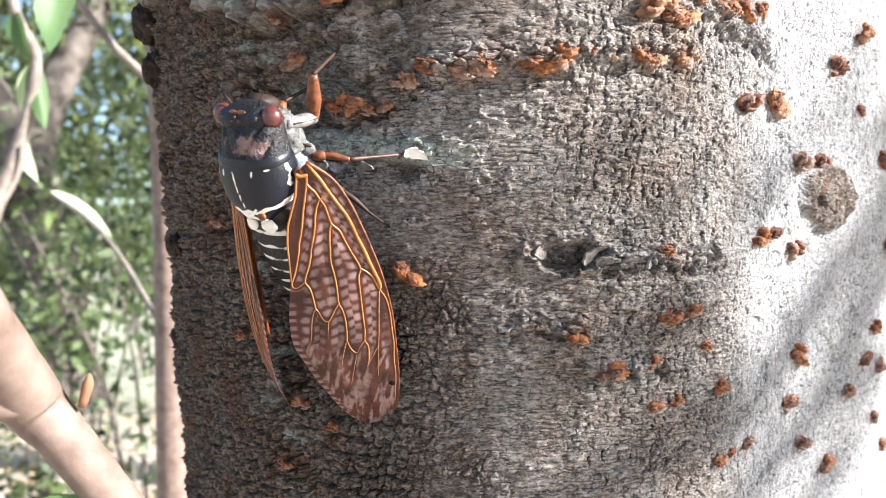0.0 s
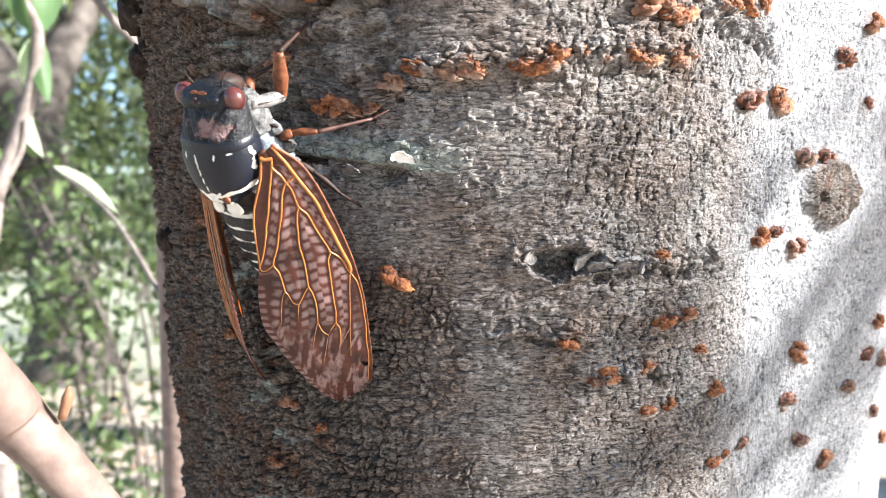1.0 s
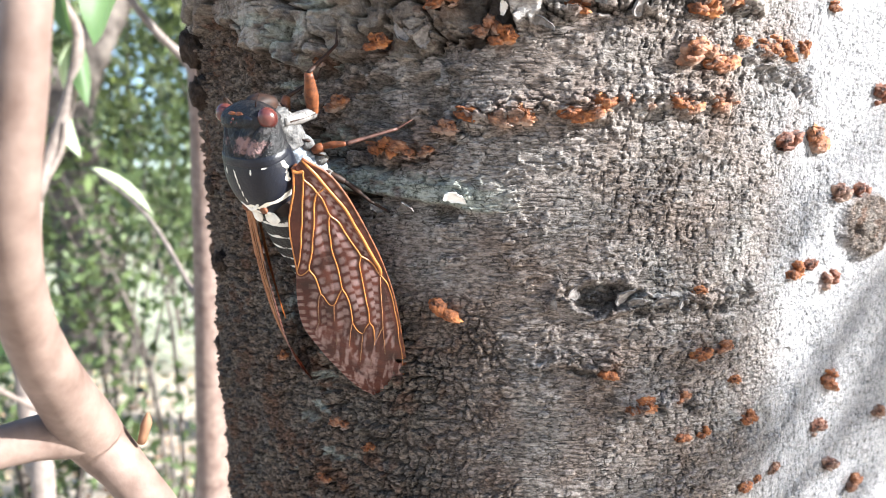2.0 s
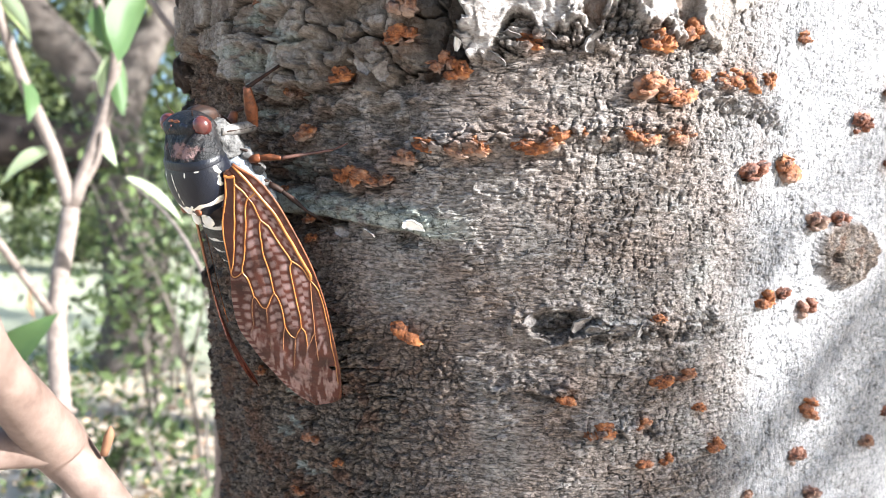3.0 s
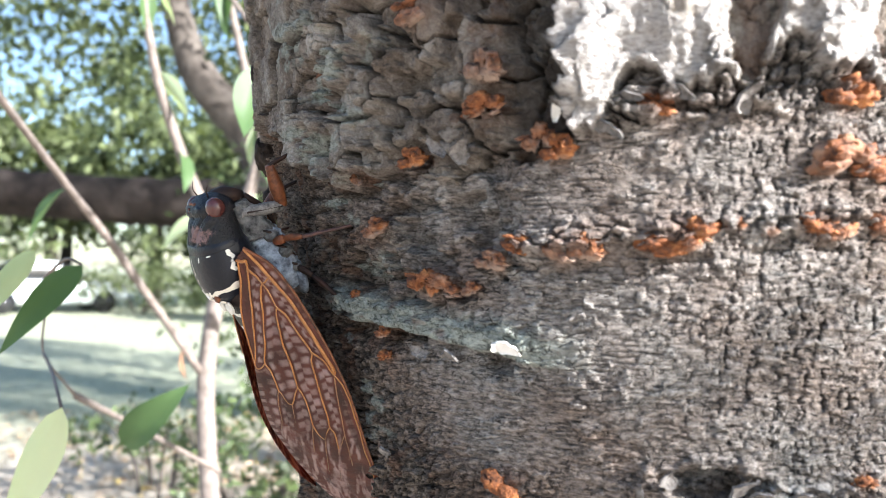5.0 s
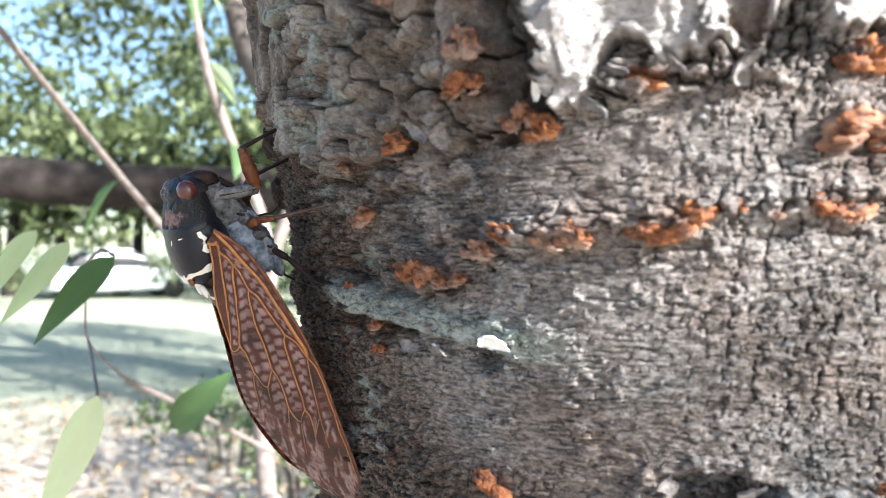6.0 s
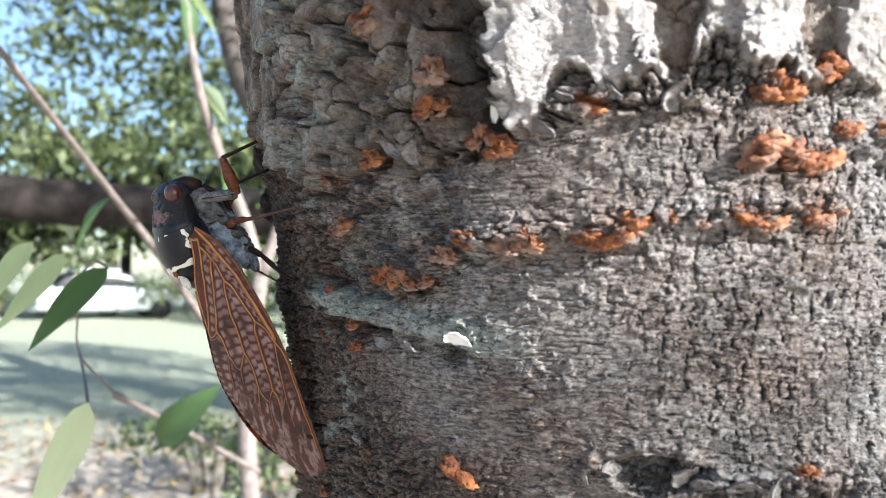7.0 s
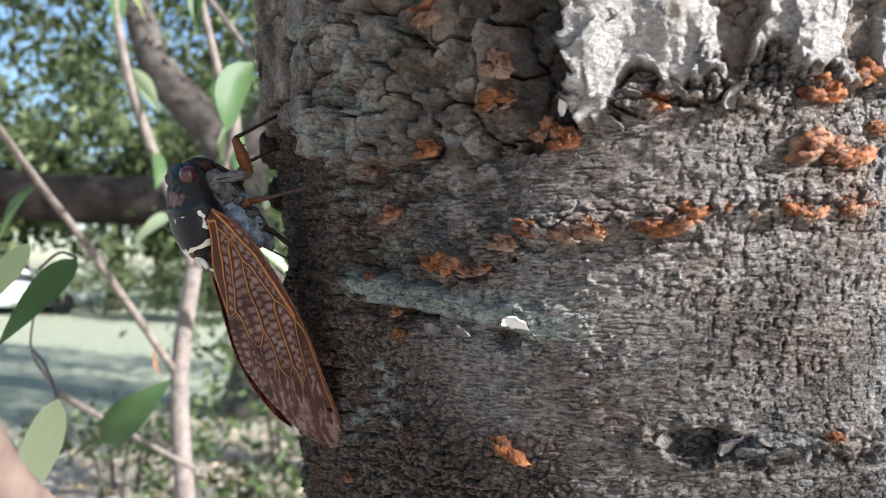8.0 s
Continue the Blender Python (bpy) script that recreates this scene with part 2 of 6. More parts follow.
def tube(points, radii, n=24, segs=10, wob=0.0, smooth_line=True, seed=0):
    """A round, tapering limb along a line; radii are spread evenly over its points."""
    line = curve_points(points, n) if smooth_line else [Vector(q) for q in points]
    n = len(line) - 1
    rs = [float(np.interp(i / n, np.linspace(0, 1, len(radii)), radii)) for i in range(n + 1)]
    rnd = random.Random(seed)
    verts, faces = [], []
    side = None
    for i, c in enumerate(line):
        d = (line[min(i + 1, n)] - line[max(i - 1, 0)]).normalized()
        if side is None:
            side = d.orthogonal().normalized()
        side = (side - d * side.dot(d)).normalized()
        up = d.cross(side)
        for s in range(segs):
            a = 2 * math.pi * s / segs
            r = rs[i] * (1 + wob * (rnd.random() - 0.5) * 2)
            verts.append(c + (side * math.cos(a) + up * math.sin(a)) * r)
    for i in range(n):
        for s in range(segs):
            s2 = (s + 1) % segs
            faces.append((i * segs + s, i * segs + s2, (i + 1) * segs + s2, (i + 1) * segs + s))
    faces.append(tuple(range(segs - 1, -1, -1)))
    faces.append(tuple(n * segs + s for s in range(segs)))
    return verts, faces


def ball(at, size, rings=10, segs=16, lump=0.0, seed=0):
    rnd = random.Random(seed)
    verts, faces = [], []
    for i in range(rings + 1):
        a = math.pi * i / rings
        for s in range(segs):
            b = 2 * math.pi * s / segs
            k = 1 + lump * (rnd.random() - 0.5) * 2 * math.sin(a)
            verts.append((at[0] + size[0] * math.sin(a) * math.cos(b) * k, at[1] + size[1] * math.sin(a) * math.sin(b) * k, at[2] + size[2] * math.cos(a) * k))
    for i in range(rings):
        for s in range(segs):
            s2 = (s + 1) % segs
            faces.append((i * segs + s, (i + 1) * segs + s, (i + 1) * segs + s2, i * segs + s2))
    return verts, faces


def scaled(geo, k):
    return [tuple(c * k for c in v) for v in geo[0]], geo[1]


def moved(geo, m):
    return [tuple(m @ Vector(v)) for v in geo[0]], geo[1]


def leaf_blade(length, width, fold=0.25, droop=0.3, n=8, across=4):
    """A pointed leaf along +x, folded at its midrib."""
    verts, faces = [], []
    for i in range(n + 1):
        s = i / n
        w = width * (math.sin(math.pi * s**0.8) ** 0.9) * 0.5 + 1e-5
        for j in range(across + 1):
            t = j / across * 2 - 1
            verts.append((length * s, w * t, abs(t) * w * fold * 2 - droop * length * s * s + 0.03 * width * math.sin(9 * s + 2 * t)))
    for i in range(n):
        for j in range(across):
            a = i * (across + 1) + j
            faces.append((a, a + 1, a + across + 2, a + across + 1))
    return verts, faces


def leaf_cloud(centre, size, count, leaf, seed, shell=0.0, aspect=2.2, each=60, loose=0.16):
    """Many small leaves within an uneven ellipsoid of clumps."""
    rng = np.random.default_rng(seed)
    clumps = rng.normal(size=(max(6, count // each), 3))
    clumps /= np.linalg.norm(clumps, axis=1, keepdims=True)
    clumps *= rng.uniform(0.35 + 0.4 * shell, 1.0, size=(len(clumps), 1))
    pick = rng.integers(0, len(clumps), count)
    pos = (clumps[pick] + rng.normal(scale=loose, size=(count, 3))) * np.array(size) + np.array(centre)
    d = rng.normal(size=(count, 3))
    d[:, 2] -= 0.4
    d /= np.linalg.norm(d, axis=1, keepdims=True)
    e = np.cross(d, rng.normal(size=(count, 3)))
    e /= np.linalg.norm(e, axis=1, keepdims=True)
    nrm = np.cross(d, e)
    ln = leaf * rng.uniform(0.6, 1.3, size=(count, 1))
    wd = ln / aspect
    v = np.stack([pos - d * ln * 0.5, pos + e * wd * 0.5 + nrm * wd * 0.15, pos + d * ln * 0.5, pos - e * wd * 0.5 + nrm * wd * 0.15], 1).reshape(-1, 3)
    f = [(4 * i, 4 * i + 1, 4 * i + 2, 4 * i + 3) for i in range(count)]
    return v.tolist(), f


# ---- noise on arrays ----
def hashed(ix, iy, seed):
    n = (ix * 374761393 + iy * 668265263 + seed * 974634521) & 0xFFFFFFFF
    n = ((n ^ (n >> 13)) * 1274126177) & 0xFFFFFFFF
    return ((n ^ (n >> 16)) & 0xFFFFFF) / float(0xFFFFFF)


def vnoise(x, y, seed=0):
    ix, iy = np.floor(x).astype(np.int64), np.floor(y).astype(np.int64)
    fx, fy = x - ix, y - iy
    fx, fy = fx * fx * (3 - 2 * fx), fy * fy * (3 - 2 * fy)
    a, b = hashed(ix, iy, seed), hashed(ix + 1, iy, seed)
    c, d = hashed(ix, iy + 1, seed), hashed(ix + 1, iy + 1, seed)
    return (a * (1 - fx) + b * fx) * (1 - fy) + (c * (1 - fx) + d * fx) * fy


def fbm(x, y, seed=0, octaves=4):
    out, amp, tot = 0.0, 1.0, 0.0
    for o in range(octaves):
        out = out + amp * vnoise(x * 2**o, y * 2**o, seed + o)
        tot += amp
        amp *= 0.5
    return out / tot


def cells(x, y, seed=0):
    """The distance to the nearest cell's edge, and a random number for the cell."""
    ix, iy = np.floor(x).astype(np.int64), np.floor(y).astype(np.int64)
    f1, f2, rid = np.full(x.shape, 9.0), np.full(x.shape, 9.0), np.zeros(x.shape)
    for dx in (-1, 0, 1):
        for dy in (-1, 0, 1):
            jx, jy = ix + dx, iy + dy
            px, py = jx + 0.1 + 0.8 * hashed(jx, jy, seed), jy + 0.1 + 0.8 * hashed(jx, jy, seed + 7)
            d = np.hypot(x - px, y - py)
            near = d < f1
            f2 = np.where(near, f1, np.minimum(f2, d))
            rid = np.where(near, hashed(jx, jy, seed + 13), rid)
            f1 = np.where(near, d, f1)
    return f2 - f1, rid


def chips(x, y, seed=0):
    """Like cells, with the place inside the cell and a second random number."""
    ix, iy = np.floor(x).astype(np.int64), np.floor(y).astype(np.int64)
    f1, f2 = np.full(x.shape, 9.0), np.full(x.shape, 9.0)
    rid, cx, cy, qid = (np.zeros(x.shape) for _ in range(4))
    for dx in (-1, 0, 1):
        for dy in (-1, 0, 1):
            jx, jy = ix + dx, iy + dy
            px, py = x - (jx + 0.1 + 0.8 * hashed(jx, jy, seed)), y - (jy + 0.1 + 0.8 * hashed(jx, jy, seed + 7))
            d = np.maximum(np.abs(px), np.abs(py)) * 0.7 + np.hypot(px, py) * 0.3
            near = d < f1
            f2 = np.where(near, f1, np.minimum(f2, d))
            rid = np.where(near, hashed(jx, jy, seed + 13), rid)
            qid = np.where(near, hashed(jx, jy, seed + 17), qid)
            cx, cy = np.where(near, px, cx), np.where(near, py, cy)
            f1 = np.where(near, d, f1)
    return f2 - f1, rid, cx, cy, qid


def tiles(u, v, w, h, seed):
    """Short planks in uneven rows: the distance to the nearest gap in mm across and along, and random numbers."""
    y = v / h
    iy = np.floor(y).astype(np.int64)
    fy = y - iy
    x = u / (w * (0.7 + 0.6 * hashed(iy, iy * 0 + 5, seed))) + 17.3 * hashed(iy, iy * 0, seed)
    ix = np.floor(x).astype(np.int64)
    fx = x - ix
    return np.minimum(fx, 1 - fx) * w, np.minimum(fy, 1 - fy) * h, hashed(ix, iy, seed + 3), hashed(ix, iy, seed + 9), fx


def step(a, b, x):
    t = np.clip((x - a) / (b - a), 0, 1)
    return t * t * (3 - 2 * t)


# ---- the large structure: ground ----
def build_ground():
    rng = np.random.default_rng(3)
    radii = [0.0, 0.6, 1.2, 2, 3, 4.5, 6, 8, 11, 15, 20, 30, 50, 90, 200, 600, 1500]
    verts, faces, segs = [(0, 0, 0)], [], 48
    for r in radii[1:]:
        for s in range(segs):
            a = 2 * math.pi * s / segs
            verts.append((r * math.cos(a), r * math.sin(a), float(rng.normal(scale=0.02)) if r < 15 else 0.0))
    for s in range(segs):
        faces.append((0, 1 + s, 1 + (s + 1) % segs))
    for k in range(len(radii) - 2):
        o, q = 1 + k * segs, 1 + (k + 1) * segs
        for s in range(segs):
            s2 = (s + 1) % segs
            faces.append((o + s, q + s, q + s2, o + s2))
    tagged(mesh_object("ground", verts, faces, GROUND), "lawn with bare soil and fallen leaves in dappled sun", "ground", kind="structure")


build_ground()

# ---- the cherry tree ----
Z0 = 1.36
AXIS = (2.8304, 19.4371, -0.0519, -0.2835)  # centre and slope at Z0, in cm
SHAPE = (8.2354, -1.0432, -1.3297, 0.6252, 0.1448, -0.0073)


def trunk_axis(z):
    far = 40 * np.tanh((np.asarray(z, float) - Z0) * 100 / 40)
    return AXIS[0] + AXIS[2] * far, AXIS[1] + AXIS[3] * far, far


def trunk_radius(th, far):
    r = SHAPE[0] + SHAPE[1] * np.cos(2 * th) + SHAPE[2] * np.sin(2 * th) + SHAPE[3] * np.cos(3 * th) + SHAPE[4] * np.sin(3 * th)
    r = r + 1.0 * np.exp(-(((th - 1.8) / 0.5) ** 2))
    return r * (1 + SHAPE[5] * far)


def on_trunk(deg, z, lift=0.0):
    """The place on the trunk at an angle from the front (to the right: plus) and a height, lift in mm off the bark."""
    th = radians(deg)
    x, y, far = trunk_axis(z)
    r = float(trunk_radius(th, far)) + lift * 0.1
    return Vector(((x + r * math.sin(th)) / 100, (y - r * math.cos(th)) / 100, z))


def trunk_frame(deg, z, lift=0.0, turn=0.0, tip=0.0):
    """A pose on the bark: x along it to the right, y up it, z outwards."""
    p = on_trunk(deg, z, lift)
    ax = (on_trunk(deg + 1, z) - on_trunk(deg - 1, z)).normalized()
    up = on_trunk(deg, z + 0.004) - on_trunk(deg, z - 0.004)
    nz = ax.cross(up).normalized()
    up = nz.cross(ax)
    m = Matrix((ax, up, nz)).transposed().to_4x4()
    return Matrix.Translation(p) @ m @ pose(0, 0, 0, tip, 0, turn)


LENTICELS = {
    "row_top": [(7.1, 1.3890, 3.0), (10.6, 1.3884, 2.6), (14.3, 1.3922, 1.6), (18.9, 1.3920, 2.2), (21.5, 1.3928, 2.4), (25.4, 1.3927, 2.6), (29.8, 1.3938, 2.0), (40.8, 1.4034, 1.8)],
    "row_long": [(-22.6, 1.3768, 1.8), (-19.6, 1.3788, 1.9), (-16.0, 1.3782, 2.4), (-14.3, 1.3786, 2.2), (-7.8, 1.3790, 2.4), (-6.0, 1.3802, 2.6), (-2.3, 1.3814, 1.3), (0.6, 1.3806, 0.9), (4.9, 1.3818, 2.4), (6.2, 1.3812, 1.8), (11.3, 1.3823, 2.2)],
    "row_left": [(-35.9, 1.3815, 2.1), (-29.6, 1.3737, 2.3), (-27.6, 1.3733, 2.2), (-24.9, 1.3731, 1.4), (-39.4, 1.3715, 1.0), (-35.8, 1.3663, 1.3), (-35.4, 1.3625, 1.4)],
    "low": [(-22.2, 1.3465, 3.0), (8.9, 1.3500, 1.4), (9.5, 1.3383, 2.0), (13.5, 1.3391, 1.9), (-3.6, 1.3359, 2.4), (0.5, 1.3291, 2.3), (6.7, 1.3302, 1.7), (16.5, 1.3322, 1.5), (7.3, 1.3224, 1.8), (10.8, 1.3224, 1.5), (19.8, 1.3241, 2.2)],
    "lowest": [(20.6, 1.3084, 1.6), (24.0, 1.3090, 1.2), (29.7, 1.3099, 1.7), (-40.1, 1.3091, 1.4), (-37.3, 1.3218, 1.8), (-47.0, 1.3340, 1.4), (-50.0, 1.3560, 1.6), (-33.0, 1.3180, 1.2)],
    "plates": [(-22.2, 1.4005, 2.4), (-22.3, 1.3958, 2.2), (-30.2, 1.3904, 1.9), (-37.5, 1.3885, 1.2), (-40.6, 1.3898, 1.1), (-17.6, 1.3915, 2.2), (-16.2, 1.3903, 2.2), (-7.8, 1.3947, 1.9), (7.5, 1.3964, 2.6), (12.0, 1.3991, 2.4), (-28.6, 1.4088, 2.8), (-41.6, 1.4048, 1.6)],
    "sunny": [(59.2, 1.3898, 2.6), (85.0, 1.3950, 2.8), (66.7, 1.3985, 2.6), (26.6, 1.3776, 2.4), (37.3, 1.3788, 2.6), (66.9, 1.3818, 1.8), (47.9, 1.3690, 2.4), (55.6, 1.3697, 2.0), (76.9, 1.3725, 2.4), (31.9, 1.3528, 2.2), (44.0, 1.3500, 2.3), (47.0, 1.3508, 2.2), (38.0, 1.3540, 1.6)],
    "sunny_low": [(80.2, 1.3517, 2.2), (84.0, 1.3405, 2.2), (76.3, 1.3307, 2.2), (50.3, 1.3268, 2.8), (73.6, 1.3227, 2.0), (80.0, 1.3200, 2.2), (45.8, 1.3157, 2.4), (68.0, 1.3147, 2.0), (77.3, 1.3050, 2.2), (52.2, 1.3050, 2.4), (61.1, 1.2972, 2.0), (84.0, 1.2950, 2.2)],
}


def bark_relief(th, z):
    """Height of the bark over the trunk's smooth form in mm, and masks."""
    deg = np.degrees(th)
    u, v = th * 80.0, (z - Z0) * 1000.0
    wx, wy = 3.0 * (fbm(u / 9, v / 9, 5, 3) - 0.5), 3.0 * (fbm(u / 9, v / 9, 25, 3) - 0.5)
    sx, sy = 0.9 * (fbm(u / 1.1, v / 1.1, 15, 3) - 0.5), 0.6 * (fbm(u / 1.1, v / 1.1, 35, 3) - 0.5)
    # spreads further round low down, dimming that bark by colour as if less lit
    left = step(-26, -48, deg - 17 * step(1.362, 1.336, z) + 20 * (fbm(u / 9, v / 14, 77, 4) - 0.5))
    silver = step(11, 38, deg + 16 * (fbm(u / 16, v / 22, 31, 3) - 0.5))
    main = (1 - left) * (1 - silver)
    h = 1.6 * (fbm(u / 30, v / 30, 2, 3) - 0.5) + 0.45 * (fbm(u / 6, v / 3, 3, 4) - 0.5)
    # fine fibres running round the trunk, split here and there
    wv = 3.0 * (fbm(u / 12, v / 7, 55, 3) - 0.5) + 0.5 * (fbm(u / 2.0, v / 1.5, 57, 3) - 0.5)
    gx, gy, t1, t2, fx = tiles(u + wx + sx, v + wv, 5.0, 0.62, 51)
    split = step(0.15, 0.02, gy) * step(0.42, 0.58, fbm(u / 2.6, v / 0.8, 59, 2))
    snap = step(0.22, 0.04, gx) * step(0.5, 0.6, t2)
    fibre = 0.10 * t1 - 0.24 * np.maximum(split, 0.8 * snap)
    # small lifted chips, in upright chains on the shaded side and dense towards the sun
    e2, r2, ax, ay, q2 = chips((u + 0.6 * wx + sx) / 1.45, (v + wy + sy) / 0.72, 61)
    px7, py7, r7, q7, fx7 = tiles(u + 0.5 * wx + 1.3 * sx, v + 0.6 * wv + 0.9 * sy, 2.5, 1.0, 65)
    e7, bx = np.minimum(px7, py7), fx7 - 0.5
    chain = step(0.54, 0.64, fbm((u + 0.5 * wx) / 4.0, v / 13, 41, 4))
    patch = step(0.50, 0.64, fbm(u / 10, v / 7, 43, 4))
    toward = step(-10, 17, deg + 14 * (fbm(u / 12, v / 12, 45, 3) - 0.5))
    dens = np.clip(0.04 + 0.36 * chain + 0.20 * patch + 0.50 * toward, 0, 0.86)
    on2, on7 = step(0.75 * dens + 0.02, 0.75 * dens - 0.02, r2), step(0.8 * dens + 0.02, 0.8 * dens - 0.02, r7)
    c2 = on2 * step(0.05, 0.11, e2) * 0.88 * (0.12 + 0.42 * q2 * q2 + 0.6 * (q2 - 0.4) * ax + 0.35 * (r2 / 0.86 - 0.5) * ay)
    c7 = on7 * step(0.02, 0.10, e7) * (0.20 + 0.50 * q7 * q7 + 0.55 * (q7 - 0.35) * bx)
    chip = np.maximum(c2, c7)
    # short upright cracks that step from fibre to fibre, and lying ones that join them
    kx, ky, k1, k2, _ = tiles(u + 0.8 * wx + 1.3 * sx, v + 0.7 * wy + sy, 1.75, 1.15, 68)
    lx, ly, l1, l2, _ = tiles(u + wx + 1.6 * sx, v + wy + 1.2 * sy, 2.9, 2.1, 69)
    torn = step(0.40, 0.56, fbm(u / 5, v / 7, 168, 3))
    nick = np.maximum(step(0.15, 0.03, kx) * step(0.55, 0.60, k1), 0.75 * step(0.12, 0.02, ky) * step(0.60, 0.66, k2)) * (0.25 + 0.75 * torn)
    nick = np.maximum(nick, step(0.20, 0.04, lx) * step(0.62, 0.66, l1)) * step(-14, 6, deg + 10 * (fbm(u / 8, v / 8, 169, 3) - 0.5))
    h = h + main * (fibre + chip) + (1 - left) * (1 - 0.45 * silver) * (-0.75 * nick)
    # ridged, cracked flank
    e3, r3, dx3, dy3, q3 = chips((u + 1.4 * wx + 1.1 * sx) / 1.7, (v + wy + 1.1 * sy) / 2.7, 71)
    e8, r8, dx8, dy8, q8 = chips((u + wx + sx) / 0.8, (v + wy + sy) / 0.95, 73)
    deep = np.maximum(step(0.24, 0.0, e3), 0.6 * step(0.2, 0.0, e8) * step(0.3, 0.5, r8))
    lump = step(0.40, 0.62, fbm(u / 6, v / 8, 76, 3))
    flank = step(0.0, 0.3, e3) * ((0.35 + 0.75 * lump) * r3 + 0.4 * (q3 - 0.5) * dx3) + step(0.0, 0.3, e8) * 0.42 * r8 + 0.7 * (fbm(u / 2.0, v / 2.0, 74, 4) - 0.5) - (0.6 + 0.7 * lump) * deep
    h = h + left * flank * (1 + 0.7 * step(-48, -62, deg))
    # smooth silvery side with short upright ticks and thin peeling scales
    e4, r4 = cells((u + wx) / 0.9, (v + wy) / 2.6, 81)
    peel = step(0.42, 0.58, fbm(u / 7, v / 7, 84, 4))
    tickm = step(0.14, 0.0, e4) * step(0.46, 0.58, fbm(u / 5, v / 5, 83, 3))
    h = h + silver * (0.10 * r4 + 0.26 * (fbm(u / 1.2, v / 2.2, 82, 4) - 0.5) + peel * (0.6 * c7 + 0.35 * c2) - 0.6 * tickm)
    crack_and_shade = np.clip(main * np.maximum(0.5 * split, 0.5 * snap) * (chip < 0.1) + left * 0.95 * deep + silver * 0.7 * tickm + 0.8 * nick * (1 - left), 0, 1)
    # thick plates over the upper trunk
    brink = np.interp(deg, [-80, -56, -43, -34, -22, -16, -7, 3, 10, 18, 26, 40, 120], [1.400, 1.4015, 1.3890, 1.3893, 1.3885, 1.3915, 1.3932, 1.3953, 1.3957, 1.3980, 1.408, 1.425, 1.45])
    edge = brink + np.interp(deg, [-17, -14.6, -12.4, -11.6, -9, -4, 2, 8, 14, 20], [0.0, 0.0005, 0.0008, 0.0030, 0.0050, 0.0042, 0.0030, 0.0036, 0.0022, 0.0])
    brink = brink + 0.0016 * (fbm(u / 3, v * 0 + 5.1, 94, 3) - 0.5) * 2
    tooth = hashed(np.floor((u + 1.5 * sx) / 3.1).astype(np.int64), np.zeros(u.shape, dtype=np.int64), 92)
    edge = edge + 0.0045 * (fbm(u / 4, v * 0 + 3.3, 91, 4) - 0.5) * 2 + 0.0034 * (tooth - 0.5) * step(-20, -14, deg)
    over = step(-0.0002, 0.0004, z - edge)
    e5, r5, dx5, dy5, q5 = chips((u + 1.6 * wx + 1.2 * sx) / 6.6, (v + 1.6 * wy + 1.2 * sy) / 7.4, 101)
    e6, r6, dx6, dy6, q6 = chips((u + wx + 1.5 * sx) / 2.6, (v + wy + 1.5 * sy) / 1.7, 111)
    proud = np.interp(deg + 3.4 * (fbm(u / 2.2, v / 2.2, 93, 4) - 0.5), [-90, -44, -33, -31.6, -30.2, -28.5, -23, -20.8, -15.6, -14.8, -9, -3.0, -2.0, 0.6, 1.6, 5, 10.2, 11.2, 13, 14.2, 24, 34, 60], [2.2, 2.8, 2.6, -0.8, -0.8, 1.4, 0.4, -3.0, -4.2, 6.6, 4.6, 2.6, -1.2, -1.2, 3.4, 3.0, 2.0, -0.8, -0.6, 2.0, 0.8, 0.4, 0.0])
    gash = step(0.10, 0.03, e5) * step(0.26, 0.36, fbm(u / 8, v / 8, 103, 3)) * step(-13, -17, deg)
    proud = proud * np.where(proud > 3, 0.4 + 0.6 * step(-0.001, 0.009, z - edge), 1.0)
    slab = proud * (0.7 + 0.3 * r5) + step(0.0, 0.06, e5) * (1 - 0.8 * step(-17, -15, deg)) * (1.5 * r5 * step(-12, -24, deg) + 0.5 * (q5 - 0.5) * dy5 + 0.5 * (r5 - 0.5) * dx5) - 2.2 * gash
    whole = step(-16.5, -14.5, deg) * step(-2, -5, deg)
    scaly = step(0.46, 0.6, fbm(u / 6, v / 6, 105, 3)) * (1 - 0.35 * whole)
    hair = step(0.10, 0.02, e6) * step(0.5, 0.6, fbm(u / 5, v / 5, 107, 3))
    slab = slab + step(0.0, 0.2, e6) * (0.65 * r6 + 0.5 * (q6 - 0.5) * dx6) * scaly * (0.35 + 0.65 * step(-17, -14, deg)) - 0.5 * hair + 0.45 * (fbm(u / 2.2, v / 2.2, 109, 4) - 0.5)
    layer = step(-0.0004, 0.0004, z - brink) * (1 - over) * step(-17, -14, deg) * step(24, 16, deg)
    e9, r9, dx9, dy9, q9 = chips((u + wx + 1.8 * sx) / 3.0, (v + wy + 1.6 * sy) / 1.9, 113)
    h = h + layer * (step(0.0, 0.14, e9) * (3.2 * r9 * r9 + 1.2 * (q9 - 0.5) * dy9) + step(0.0, 0.2, e6) * 0.8 * r6 - 1.4 * step(0.14, 0.0, e9) - 0.8)
    crack_and_shade = np.maximum(crack_and_shade, layer * np.maximum(0.9 * step(0.13, 0.03, e9), 0.5 * step(0.35, 0.2, r9)))
    gap = over * step(-21.5, -20, deg) * step(-14.6, -15.6, deg)
    curl = np.exp(-(((z - edge) / 0.0016) ** 2)) * 0.25 * np.minimum(proud, 4) * over
    h = h * (1 - 0.85 * over) + over * (slab + curl)
    plate = over
    # recesses between the upper plates take the dark brown as painted shade
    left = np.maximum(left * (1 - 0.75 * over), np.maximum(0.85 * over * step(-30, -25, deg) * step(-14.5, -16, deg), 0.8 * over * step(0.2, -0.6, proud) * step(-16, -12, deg)))
